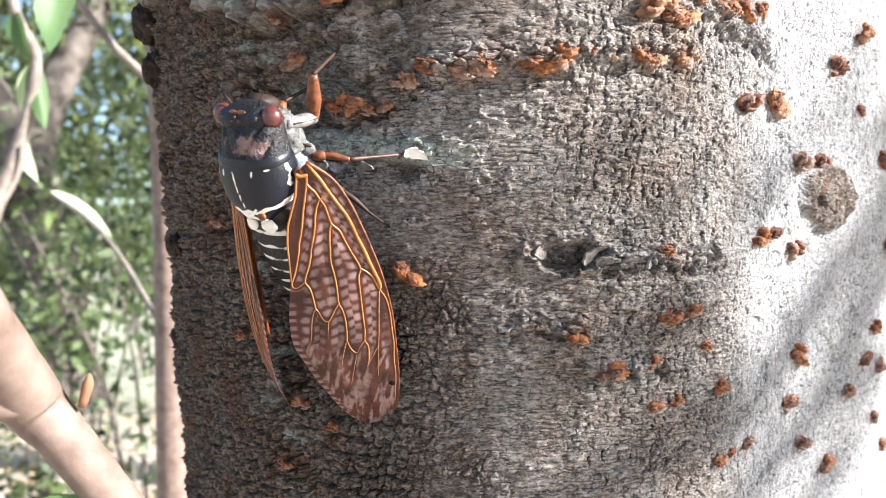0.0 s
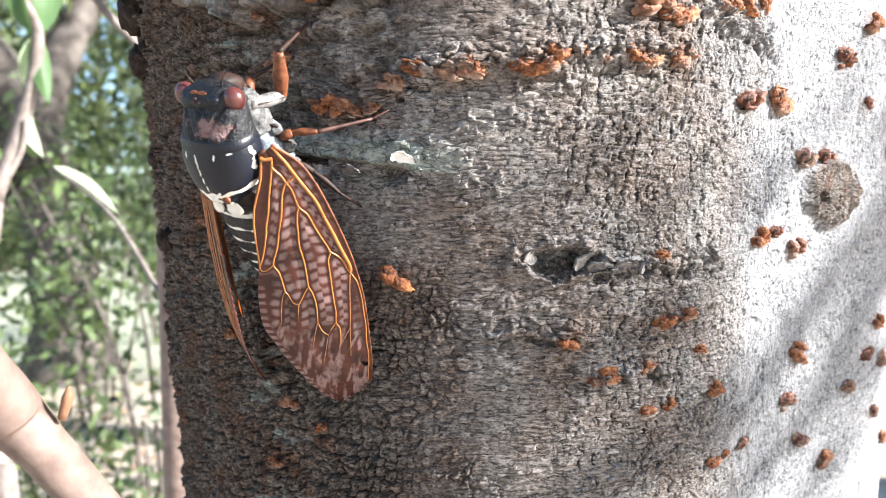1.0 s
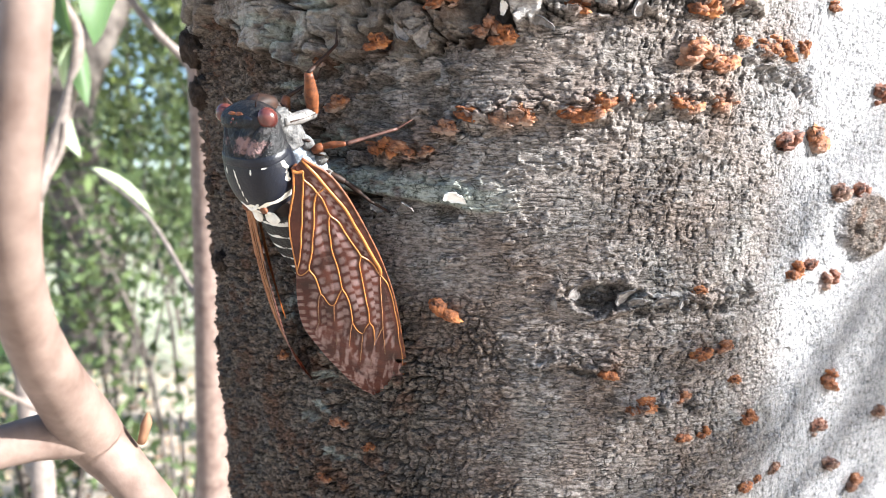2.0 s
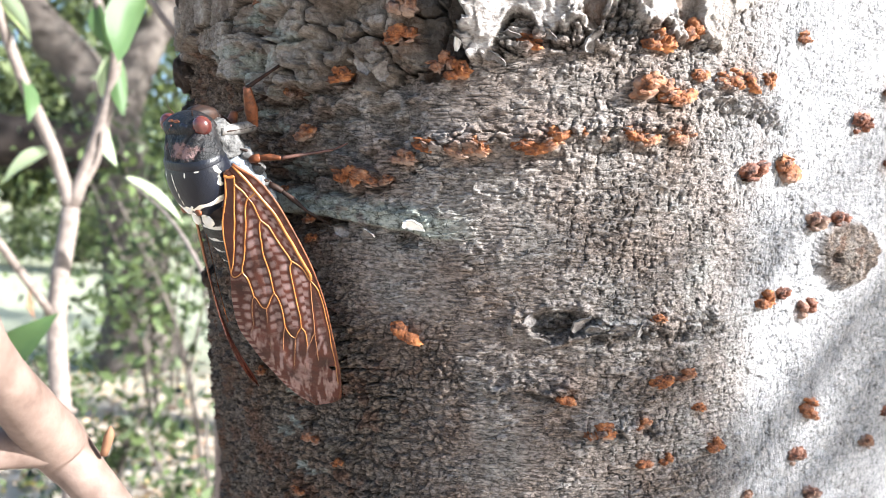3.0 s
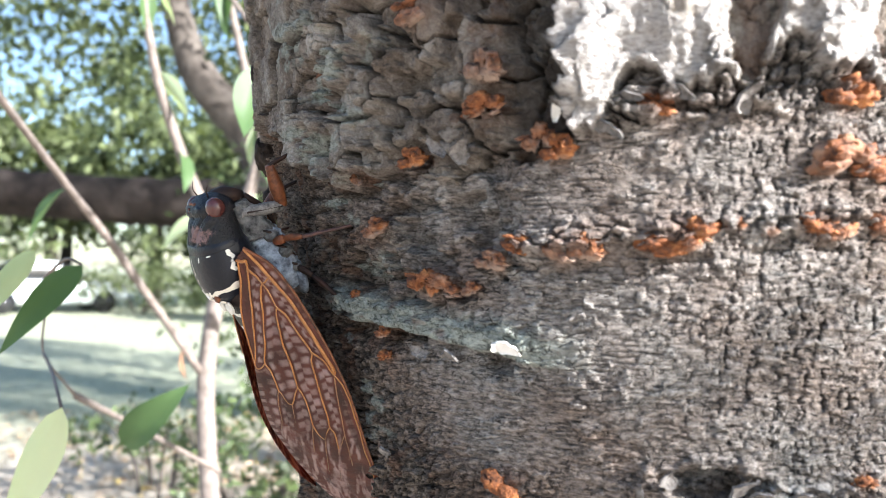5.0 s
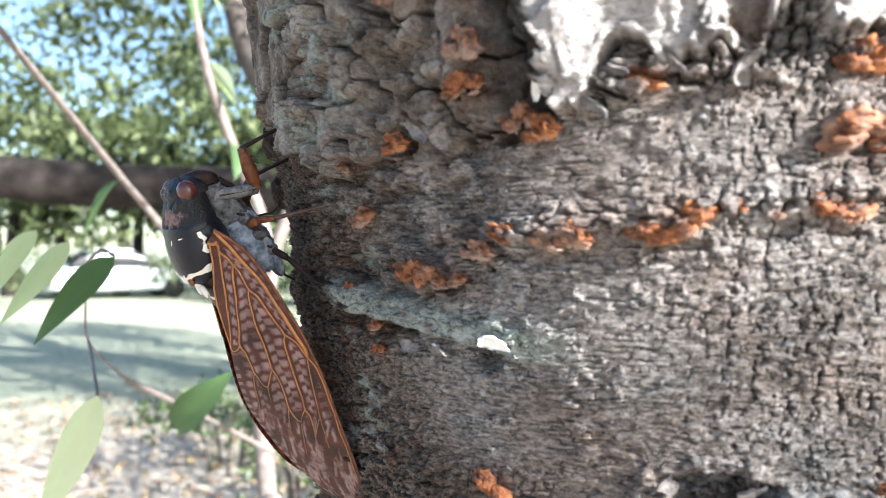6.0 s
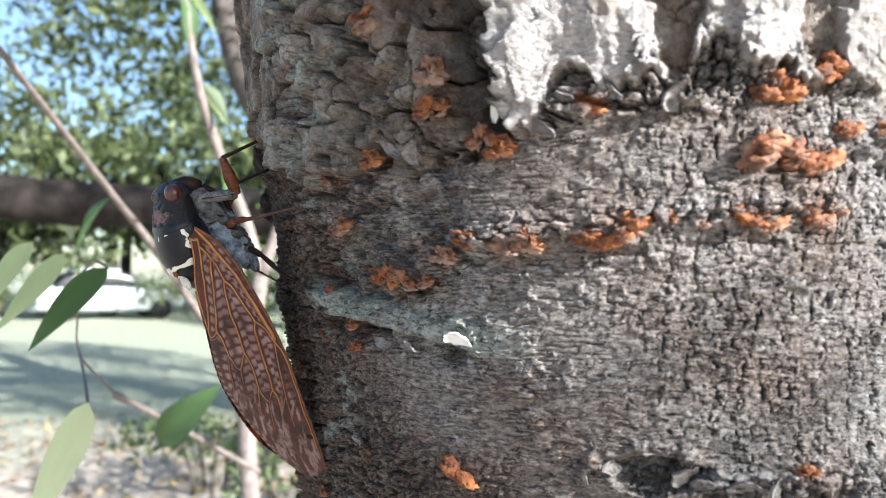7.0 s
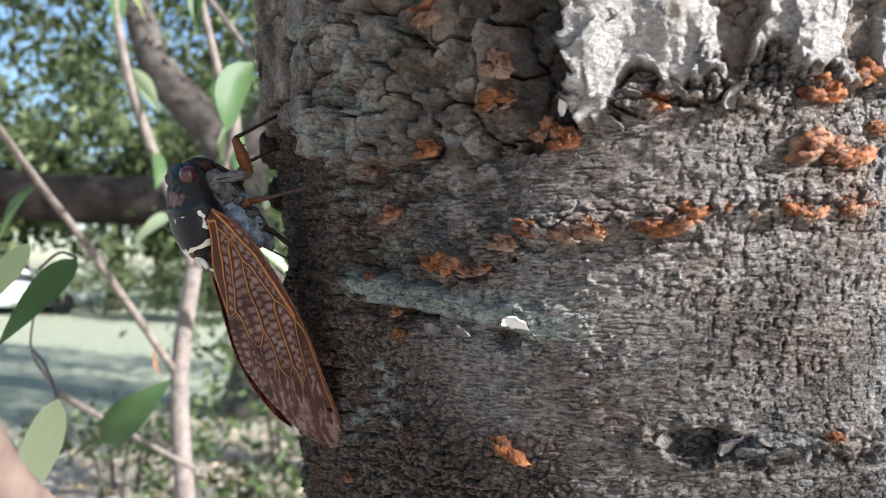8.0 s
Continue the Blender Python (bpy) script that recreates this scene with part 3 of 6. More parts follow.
    # where the plates take the painted sunlit colour
    sunlit_plate = over * step(-16.6, -15.4, deg) * (1 - 0.7 * step(4, 22, deg)) * step(0.2, 0.9, proud) * step(0.34, 0.50, fbm(u / 4, v / 4, 95, 4) + 0.08)
    # the gap left of the big plate is coloured dark as its shade
    crack_and_shade = crack_and_shade * (1 - over) + over * np.maximum(np.maximum(gash, 0.6 * hair), 0.75 * gap)
    # a knobbly ledge under the long row of lenticels
    ledge = np.interp(deg, [-24, 12], [1.3768, 1.3822])
    on = step(-26, -20, deg) * step(16, 10, deg)
    crumb = on * np.exp(-(((z - ledge - 0.0012) / 0.0017) ** 2))
    h = h + crumb * step(0.0, 0.2, e6) * (0.3 + 1.5 * r6 + 0.5 * q2) - 0.9 * on * np.exp(-(((z - ledge + 0.0022) / 0.0008) ** 2)) * step(0.4, 0.6, r7)
    # pale strip with a broken lower lip
    strip = np.interp(deg, [-46, -33, -22, -13], [1.3705, 1.3682, 1.3662, 1.3648])
    on = step(-47, -42, deg) * step(-13, -20, deg)
    wid = 0.0012 + 0.0018 * fbm(u / 4, v * 0 + 8.1, 121, 3)
    lip = step(-0.0004, 0.0003, z - (strip - wid)) * step(0.0034, 0.0008, z - strip + 0.002 * (fbm(u / 2, v / 2, 123, 3) - 0.5))
    h = h + on * lip * 0.7 - on * step(-0.0062, -0.0030, z - strip) * (1 - lip) * (0.8 + 2.6 * step(0.46, 0.6, fbm(u / 3.2, v / 2.4, 127, 3))) * step(-18, -24, deg)
    lichen = on * lip * step(0.24, 0.46, fbm(u / 3, v / 2, 131, 4)) + 0.8 * step(0.60, 0.72, fbm(u / 5, v / 3.2, 141, 4)) * step(-48, -43, deg) * step(-33, -37, deg)
    lichen = lichen + 0.75 * over * step(0.54, 0.66, fbm(u / 4, v / 2.6, 143, 4)) * step(-54, -48, deg) * step(-30, -38, deg)
    # a torn hollow
    d = np.hypot((deg + 5.0) / 5.0, (z - 1.3492) / 0.0027) + 1.1 * (fbm(u / 2.5, v / 2.5, 151, 3) - 0.5)
    h = h - 2.8 * step(1.0, 0.6, d) + 2.0 * np.exp(-(((d - 1.2) / 0.22) ** 2)) * r6
    # shade of the hollow, put into the colour
    crack_and_shade = np.maximum(crack_and_shade, 0.5 * step(0.9, 0.5, d))
    # an old branch scar on the sunny side
    d = np.hypot((deg - 58) / 9.0, (z - 1.3618) / 0.0075) + 0.25 * (fbm(u / 3, v / 3, 161, 3) - 0.5)
    scar = step(1.1, 0.8, d)
    h = h + scar * (1.6 + 1.6 * (fbm(u / 3.0, v / 3.0, 171, 3) - 0.5) + 0.5 * r6 * step(0.0, 0.25, e6) - 2.4 * step(0.4, 0.15, np.hypot((deg - 54) / 5.5, (z - 1.361) / 0.005)))
    crack_and_shade = np.maximum(crack_and_shade, 0.55 * scar * step(0.42, 0.6, fbm(u / 2.0, v / 2.0, 175, 3)))
    left = np.maximum(left, 0.9 * scar * step(0.35, 0.6, fbm(u / 2.5, v / 2.5, 173, 3) + 0.1))
    # ragged ledges of broken scales
    for a, b, at, tall in ((-9, 21, 1.3490, 0.0020), (-14, -2, 1.3372, 0.0018), (-3, 13, 1.3290, 0.0015), (-36, -27, 1.3462, 0.0016), (14, 34, 1.3885, 0.0020), (-44, -30, 1.3225, 0.0018)):
        wave = at + 0.0016 * (fbm(u / 3.5, v * 0 + at * 100, 201, 3) - 0.5) * 2
        ledge = step(a - 2, a + 2, deg) * step(b + 2, b - 2, deg) * np.exp(-(((z - wave) / tall) ** 2)) * step(0.36, 0.5, fbm(u / 2.6, v / 2.0, 203, 3))
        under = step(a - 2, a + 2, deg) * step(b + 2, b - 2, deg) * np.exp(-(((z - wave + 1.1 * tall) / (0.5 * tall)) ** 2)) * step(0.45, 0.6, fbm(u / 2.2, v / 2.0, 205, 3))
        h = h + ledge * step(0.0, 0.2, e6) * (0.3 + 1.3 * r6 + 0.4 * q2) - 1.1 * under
        # undersides of the ledges get a painted shade
        crack_and_shade = np.maximum(crack_and_shade, 0.7 * under)
    rust = np.zeros_like(h)
    for row in LENTICELS.values():
        for a, b, s in row:
            q = np.hypot((deg - a) * 1.4, (z - b) * 1000) / (s * 0.95)
            rust = np.maximum(rust, np.exp(-(q**2)) * 0.7)
            h = h + 0.22 * s * np.exp(-((q / 1.2) ** 2))
    rust = rust * step(0.35, 0.7, fbm(u / 1.2, v / 1.2, 181, 3) + 0.2)
    rust = np.maximum(rust, 0.45 * left * step(0.6, 0.7, fbm(u / 3.5, v / 5, 191, 3)))
    return h, {"flank": left, "silver": silver * (1 - scar), "plate": plate, "rust": rust, "lichen": np.clip(lichen, 0, 1), "chip": np.clip(main * step(0.08, 0.3, chip) * (0.35 + 0.65 * q2) + 0.5 * crumb, 0, 1), "crack_and_shade": crack_and_shade * (1 - np.clip(lichen, 0, 1)), "sunlit_plate": sunlit_plate, "tint": over * r5 + (1 - over) * 0.5}


def build_trunk():
    th = np.concatenate([np.arange(radians(-82), radians(92), radians(0.145)), np.linspace(radians(92), radians(278), 50)[:-1]])
    z = np.concatenate([np.linspace(-0.05, 1.285, 36)[:-1], np.arange(1.285, 1.424, 0.00019), np.linspace(1.424, 1.55, 40)[1:-1], np.linspace(1.55, 2.9, 30)])
    nt, nz = len(th), len(z)
    T, Z = np.meshgrid(th, z)
    cx, cy, far = trunk_axis(Z)
    r = trunk_radius(T, far)
    h, masks = bark_relief(T, Z)
    keep = step(1.24, 1.285, Z) * step(1.50, 1.43, Z)
    r = r + 0.1 * (h * keep + (1 - keep) * 3.0 * (fbm(T * 6, Z * 12, 11, 3) - 0.5))
    r = r * (1 + 0.55 * step(0.45, 0.0, Z))
    co = np.stack([(cx + r * np.sin(T)) / 100, (cy - r * np.cos(T)) / 100, Z], -1).reshape(-1, 3)
    i, j = np.meshgrid(np.arange(nz - 1), np.arange(nt), indexing="ij")
    j2 = (j + 1) % nt
    quads = np.stack([i * nt + j, i * nt + j2, (i + 1) * nt + j2, (i + 1) * nt + j], -1).reshape(-1, 4)
    me = bpy.data.meshes.new("trunk")
    me.vertices.add(len(co))
    me.vertices.foreach_set("co", co.astype(np.float32).ravel())
    me.loops.add(quads.size)
    me.loops.foreach_set("vertex_index", quads.astype(np.int32).ravel())
    me.polygons.add(len(quads))
    me.polygons.foreach_set("loop_start", np.arange(0, quads.size, 4, dtype=np.int32))
    me.polygons.foreach_set("loop_total", np.full(len(quads), 4, dtype=np.int32))
    me.update(calc_edges=True)
    me.polygons.foreach_set("use_smooth", np.ones(len(quads), dtype=bool))
    wrap = me.attributes.new("wrap", "FLOAT_VECTOR", "POINT")
    wrap.data.foreach_set("vector", np.stack([T * 80.0, (Z - Z0) * 1000.0, h], -1).astype(np.float32).ravel())
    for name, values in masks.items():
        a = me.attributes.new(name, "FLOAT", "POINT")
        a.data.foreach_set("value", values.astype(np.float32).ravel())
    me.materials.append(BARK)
    return me


def lump_mesh(seed, dark=False):
    """A burst, corky wart about 1 mm in radius: a few split lobes."""
    rnd = random.Random(seed)
    lobes = []
    for k in range(rnd.choice((4, 5, 6, 7))):
        a = rnd.uniform(0, 2 * math.pi)
        lobes.append(ball((0.75 * math.cos(a), 0.45 * math.sin(a), rnd.uniform(-0.1, 0.15)), (rnd.uniform(0.45, 0.75), rnd.uniform(0.35, 0.55), rnd.uniform(0.55, 0.95)), 10, 13, 0.45, seed * 10 + k))
    for k in range(3):
        a = rnd.uniform(0, 2 * math.pi)
        lobes.append(ball((1.05 * math.cos(a), 0.7 * math.sin(a), 0.1), (rnd.uniform(0.3, 0.5), rnd.uniform(0.12, 0.25), rnd.uniform(0.3, 0.8)), 6, 8, 0.5, seed * 10 + 50 + k))
    geo = scaled(joined(*lobes), 0.001)
    ob = mesh_object("lenticel", geo[0], geo[1], CORK_DARK if dark else CORK)
    me = ob.data
    bpy.data.objects.remove(ob)
    return me


def flake_mesh(seed, w, h, t, curl):
    """A torn shard of bark, w by h mm and t mm thick, lifting at one edge."""
    rnd = random.Random(seed)
    n = 7
    top, bot = [], []
    for i in range(n + 1):
        for j in range(4):
            x = (i / n - 0.5) * w * (1 + 0.2 * (rnd.random() - 0.5))
            y = (j / 3 - 0.5) * h * (1.05 - 1.35 * abs(i / n - 0.4)) * (1 + 0.7 * (rnd.random() - 0.5)) + 0.25 * h * math.sin(2.2 * i / n)
            z = curl * (i / n) ** 2 + 0.25 * rnd.random()
            top.append((x, y, z + t * (0.6 + 0.4 * rnd.random())))
            bot.append((x * 0.97, y * 0.95, z))
    m = len(top)
    faces = []
    for i in range(n):
        for j in range(3):
            a = i * 4 + j
            faces += [(a, a + 4, a + 5, a + 1), (m + a, m + a + 1, m + a + 5, m + a + 4)]
    rim = [i * 4 for i in range(n + 1)] + [n * 4 + j for j in range(1, 4)] + [i * 4 + 3 for i in range(n - 1, -1, -1)] + [2, 1]
    for a, b in zip(rim, rim[1:] + rim[:1]):
        faces.append((a, b, m + b, m + a))
    return scaled((top + bot, faces), 0.001)


def build_tree():
    tree = thing("cherry_tree", (0, 0, 0), "leaning cherry trunk with grey scaly bark and orange corky lenticels", "tree")
    trunk = part("trunk", build_trunk(), None, tree)
    kinds = [lump_mesh(s) for s in range(8)]
    dark = [lump_mesh(s + 20, True) for s in range(4)]
    rnd = random.Random(5)
    for name, row in LENTICELS.items():
        for k, (deg, z, size) in enumerate(row):
            me = rnd.choice(dark if name.startswith("sunny") and rnd.random() < 0.6 else kinds)
            ob = part("lenticel", me, None, trunk)
            s = size * (1.05 if name.startswith("sunny") else 0.86)
            ob.matrix_basis = trunk_frame(deg, z, 0.55, rnd.uniform(-20, 20)) @ Matrix.Diagonal((s * rnd.uniform(0.9, 1.2), s * rnd.uniform(0.8, 1.1), s * 0.75, 1))
    for seed, deg, z, w, h, t, curl, turn, mat in (
        (1, -21.4, 1.3654, 4.8, 2.6, 0.5, 0.8, -30, FLAKE_PALE),
        (21, -16.0, 1.3938, 1.3, 3.2, 0.4, 0.4, 4, FLAKE_PALE),
        (22, -13.6, 1.3942, 1.4, 2.6, 0.4, 0.5, -8, FLAKE_PALE),
        (23, -10.4, 1.3958, 4.2, 2.0, 0.5, 1.2, 8, FLAKE),
        (24, -6.5, 1.3962, 4.6, 2.4, 0.5, 1.4, -14, FLAKE),
        (25, -1.0, 1.3425, 1.4, 4.4, 0.4, 1.2, 10, FLAKE),
        (26, -10.6, 1.3478, 1.3, 4.6, 0.4, 1.0, -6, FLAKE),
        (27, 2.6, 1.3485, 4.4, 3.2, 0.5, 1.6, 30, FLAKE),
        (28, 5.4, 1.3482, 3.6, 2.8, 0.5, 1.4, 120, FLAKE),
        (2, -2.4, 1.3496, 5.0, 4.0, 0.5, 1.6, 60, FLAKE),
        (3, -0.6, 1.3486, 4.0, 3.0, 0.5, 1.4, 20, FLAKE),
        (4, -8.2, 1.3500, 3.6, 3.4, 0.4, 1.0, 100, FLAKE),
        (5, -27.0, 1.3640, 4.2, 2.6, 0.5, 1.4, 10, FLAKE),
        (6, -30.5, 1.3638, 3.4, 2.6, 0.5, 1.2, 150, FLAKE),
        (7, -36.0, 1.3475, 3.6, 3.2, 0.5, 1.0, 40, FLAKE),
        (8, -24.5, 1.3907, 4.6, 3.4, 0.6, 1.8, 70, FLAKE),
        (9, -27.0, 1.3912, 3.8, 2.6, 0.6, 1.6, 130, FLAKE),
        (10, -12.0, 1.3925, 5.0, 2.2, 0.6, 1.8, -10, FLAKE),
        (11, -1.5, 1.3953, 4.4, 3.6, 0.6, 2.0, 80, FLAKE),
    ):
        ob = part("bark_flake", flake_mesh(seed, w, h, t, curl), mat, trunk)
        ob.matrix_basis = trunk_frame(deg, z, 1.1 if mat is FLAKE_PALE else 0.5, turn, 12 if mat is FLAKE_PALE else 34) @ pose(0, 0, 0, 0, 30 if mat is FLAKE_PALE else 0, 0) @ Matrix.Diagonal((0.8, 0.75, 1.0, 1))
    # dark knobs that stand out on the shaded flank
    for k, (deg, z, s) in enumerate([(-66, 1.3690, 2.2), (-65, 1.3517, 2.4), (-68, 1.3890, 3.4), (-70, 1.3990, 4.2), (-64, 1.4120, 3.2), (-72, 1.3300, 2.0)]):
        ob = part("bark_knob", scaled(ball((0, 0, 0), (s, s * 1.1, s * 0.9), 14, 18, 0.22, k), 0.001), KNOB, trunk)
        ob.matrix_basis = trunk_frame(deg, z, s * 0.3)
    # the limbs and leaves of the crown, overhead
    top = on_trunk(0, 2.86) * 0.5 + on_trunk(180, 2.86) * 0.5
    for k, (dx, dy, dz) in enumerate([(1.2, 0.6, 1.0), (-1.1, 0.5, 1.2), (0.2, 1.2, 1.3), (0.1, -0.5, 1.6)]):
        part("limb", tube([top - Vector((0, 0, 0.1)), top + Vector((dx * 0.4, dy * 0.4, dz * 0.45)), top + Vector((dx, dy, dz))], [0.055, 0.04, 0.015], 12, 8, 0.05, True, k), OLD_BARK, tree)
    geo = leaf_cloud((0.1, 0.6, 4.1), (1.5, 1.2, 0.6), 2600, 0.09, 9)
    part("crown", geo, LEAF_BUSH, tree)
    return tree


# ---- the cicada ----
MM = 0.001


def body_ring(y, w, top, bottom, n=32, square=2.4):
    """A cross-section of the body, in mm."""
    mid, half = (top + bottom) / 2, (top - bottom) / 2
    out = []
    for s in range(n):
        a = 2 * math.pi * s / n
        c, d = math.cos(a), math.sin(a)
        out.append((w * math.copysign(abs(c) ** (2 / square), c), y, mid + half * math.copysign(abs(d) ** (2 / square), d)))
    return out


def loft(rings, steps=6, n=32, square=2.4):
    """A closed body through rings of (y, half width, top, bottom)."""
    keys = np.array(rings, float)
    s = np.linspace(0, len(rings) - 1, (len(rings) - 1) * steps + 1)
    pts = curve_points([(a, b, 0) for a, b in zip(keys[:, 0], keys[:, 1])], len(s) - 1)
    tb = curve_points([(a, b, 0) for a, b in zip(keys[:, 2], keys[:, 3])], len(s) - 1)
    verts, faces = [], []
    for p, q in zip(pts, tb):
        verts += body_ring(p.x, max(p.y, 0.02), q.x, q.y, n, square)
    for i in range(len(s) - 1):
        for j in range(n):
            j2 = (j + 1) % n
            faces.append((i * n + j, i * n + j2, (i + 1) * n + j2, (i + 1) * n + j))
    faces.append(tuple(range(n - 1, -1, -1)))
    faces.append(tuple((len(s) - 1) * n + j for j in range(n)))
    return verts, faces


def shell_material(name, dark, brown, rough=0.32, white=(0.78, 0.74, 0.64), dents=0.8):
    k = Nodes(name)
    n = k.noise(k.coord("Object"), 300, 5, 0.65)
    fine = k.noise(k.coord("Object"), 2600, 3, 0.6)
    dent = k.noise(k.coord("Object"), 620, 4, 0.6)
    col = k.mix(k.ramp(n, [(0.48, 0.0), (0.66, 1.0)]), dark, brown)
    mark = k.ramp(k.math("ADD", k.attr("mark"), k.math("ADD", k.math("MULTIPLY", k.math("SUBTRACT", fine, 0.5), 0.7), k.math("MULTIPLY", k.math("SUBTRACT", dent, 0.5), 0.8))), [(0.40, 0.0), (0.58, 1.0)])
    col = k.mix(mark, col, white)
    k.bump(k.math("ADD", k.math("MULTIPLY", fine, 0.6), dent), dents, 0.0011 * rough)
    r = k.mix(mark, (rough,) * 3, (0.85,) * 3)
    return k.set(Base_Color=col, Roughness=r, Specular_IOR_Level=0.34)


def wing_material(name, a, b, spot, share=0.25):
    k = Nodes(name)
    uv = k.add("ShaderNodeTexCoord").outputs["UV"]
    fine = k.noise(uv, 2.2, 4, 0.65)
    base = k.ramp(k.noise(uv, 0.3, 5, 0.65), [(0.32, a), (0.68, b)])
    smoke = k.math("MULTIPLY", k.attr("smoke"), 0.7)
    base = k.mix(smoke, base, (0.022, 0.011, 0.008))
    window = k.ramp(k.math("ADD", k.attr("window"), k.math("MULTIPLY", k.math("SUBTRACT", fine, 0.5), 0.55)), [(0.10, 0.0), (0.95, 1.0)])
    col = k.mix(k.math("MULTIPLY", window, 0.76), base, spot)
    k.bump(k.noise(uv, 1.3, 4, 0.6), 0.35, 0.0004)
    k.set(Base_Color=col, Roughness=0.36, Specular_IOR_Level=0.5)
    return k.translucent(k.mix(1.0, col, (3.0, 1.6, 0.65), "MULTIPLY"), share)


BLACK = shell_material("cicada_black", (0.005, 0.0065, 0.012), (0.008, 0.010, 0.018), 0.40, (0.74, 0.71, 0.63), 0.22)
PRONOTUM = shell_material("cicada_pronotum", (0.006, 0.0065, 0.008), (0.018, 0.014, 0.014), 0.5, (0.19, 0.12, 0.115))
ABDOMEN = shell_material("cicada_abdomen", (0.006, 0.0065, 0.007), (0.012, 0.011, 0.011), 0.5, (0.66, 0.65, 0.62))
POWDER = plain_material("cicada_powder", (0.018, 0.022, 0.030), (0.40, 0.445, 0.51), 640, 0.8, 0.25, 0.9, 0.0, 0.0007)
EYE = plain_material("cicada_eye", (0.050, 0.013, 0.011), (0.115, 0.034, 0.028), 420, 0.24, 0.6, 0.05, 0.0, 0.0001)
AMBER = plain_material("cicada_amber", (0.27, 0.09, 0.017), (0.43, 0.17, 0.042), 700, 0.35, 0.5, 0.1, 0.0, 0.0001)
VEIN_BROWN = plain_material("cicada_vein_brown", (0.20, 0.075, 0.03), (0.34, 0.15, 0.06), 700, 0.4, 0.5, 0.1, 0.0, 0.0001)
LEG_DARK = plain_material("cicada_leg_dark", (0.009, 0.008, 0.008), (0.045, 0.020, 0.012), 500, 0.6, 0.25, 0.1, 0.0, 0.0001)
LEG_GREY = plain_material("cicada_hairy_grey", (0.006, 0.006, 0.007), (0.20, 0.195, 0.19), 620, 0.6, 0.3, 0.9, 0.0, 0.0008)
LEG_BROWN = plain_material("cicada_leg_brown", (0.035, 0.016, 0.012), (0.13, 0.06, 0.045), 500, 0.45, 0.4, 0.1, 0.0, 0.0001)
LEG_PALE = plain_material("cicada_leg_pale", (0.010, 0.010, 0.010), (0.30, 0.28, 0.265), 900, 0.6, 0.4, 0.1, 0.0, 0.0001)
LEG_AMBER = plain_material("cicada_leg_amber", (0.030, 0.011, 0.007), (0.26, 0.085, 0.03), 620, 0.5, 0.35, 0.1, 0.0, 0.0001)
CREAM = plain_material("cicada_cream", (0.62, 0.58, 0.52), (0.80, 0.78, 0.73), 700, 0.6, 0.4, 0.1, 0.0, 0.0001)
WING = wing_material("cicada_wing", (0.058, 0.0150, 0.009), (0.132, 0.040, 0.024), (0.41, 0.315, 0.305), 0.38)
HIND_WING = wing_material("cicada_hind_wing", (0.20, 0.075, 0.015), (0.34, 0.15, 0.035), (0.4, 0.22, 0.08), 0.4)

# the right fore wing's outline, in mm: leading and trailing edge from the base to the tip
LEAD = [(8.0, 2.8), (10.3, -0.4), (11.7, -4.2), (12.7, -8.1), (13.6, -12.1), (14.4, -16.0), (15.0, -20.0), (15.4, -24.1), (15.5, -28.1), (15.4, -32.1), (15.2, -36.2), (14.7, -40.2), (13.8, -44.1), (12.2, -47.7), (8.2, -48.5)]
TRAIL = [(6.5, 1.3), (5.7, -2.2), (4.6, -5.7), (3.9, -9.3), (3.7, -13.0), (3.4, -16.6), (2.7, -20.2), (2.2, -23.8), (2.1, -27.5), (3.0, -31.0), (3.9, -34.6), (4.9, -38.1), (5.7, -41.6), (6.7, -45.2), (8.2, -48.5)]
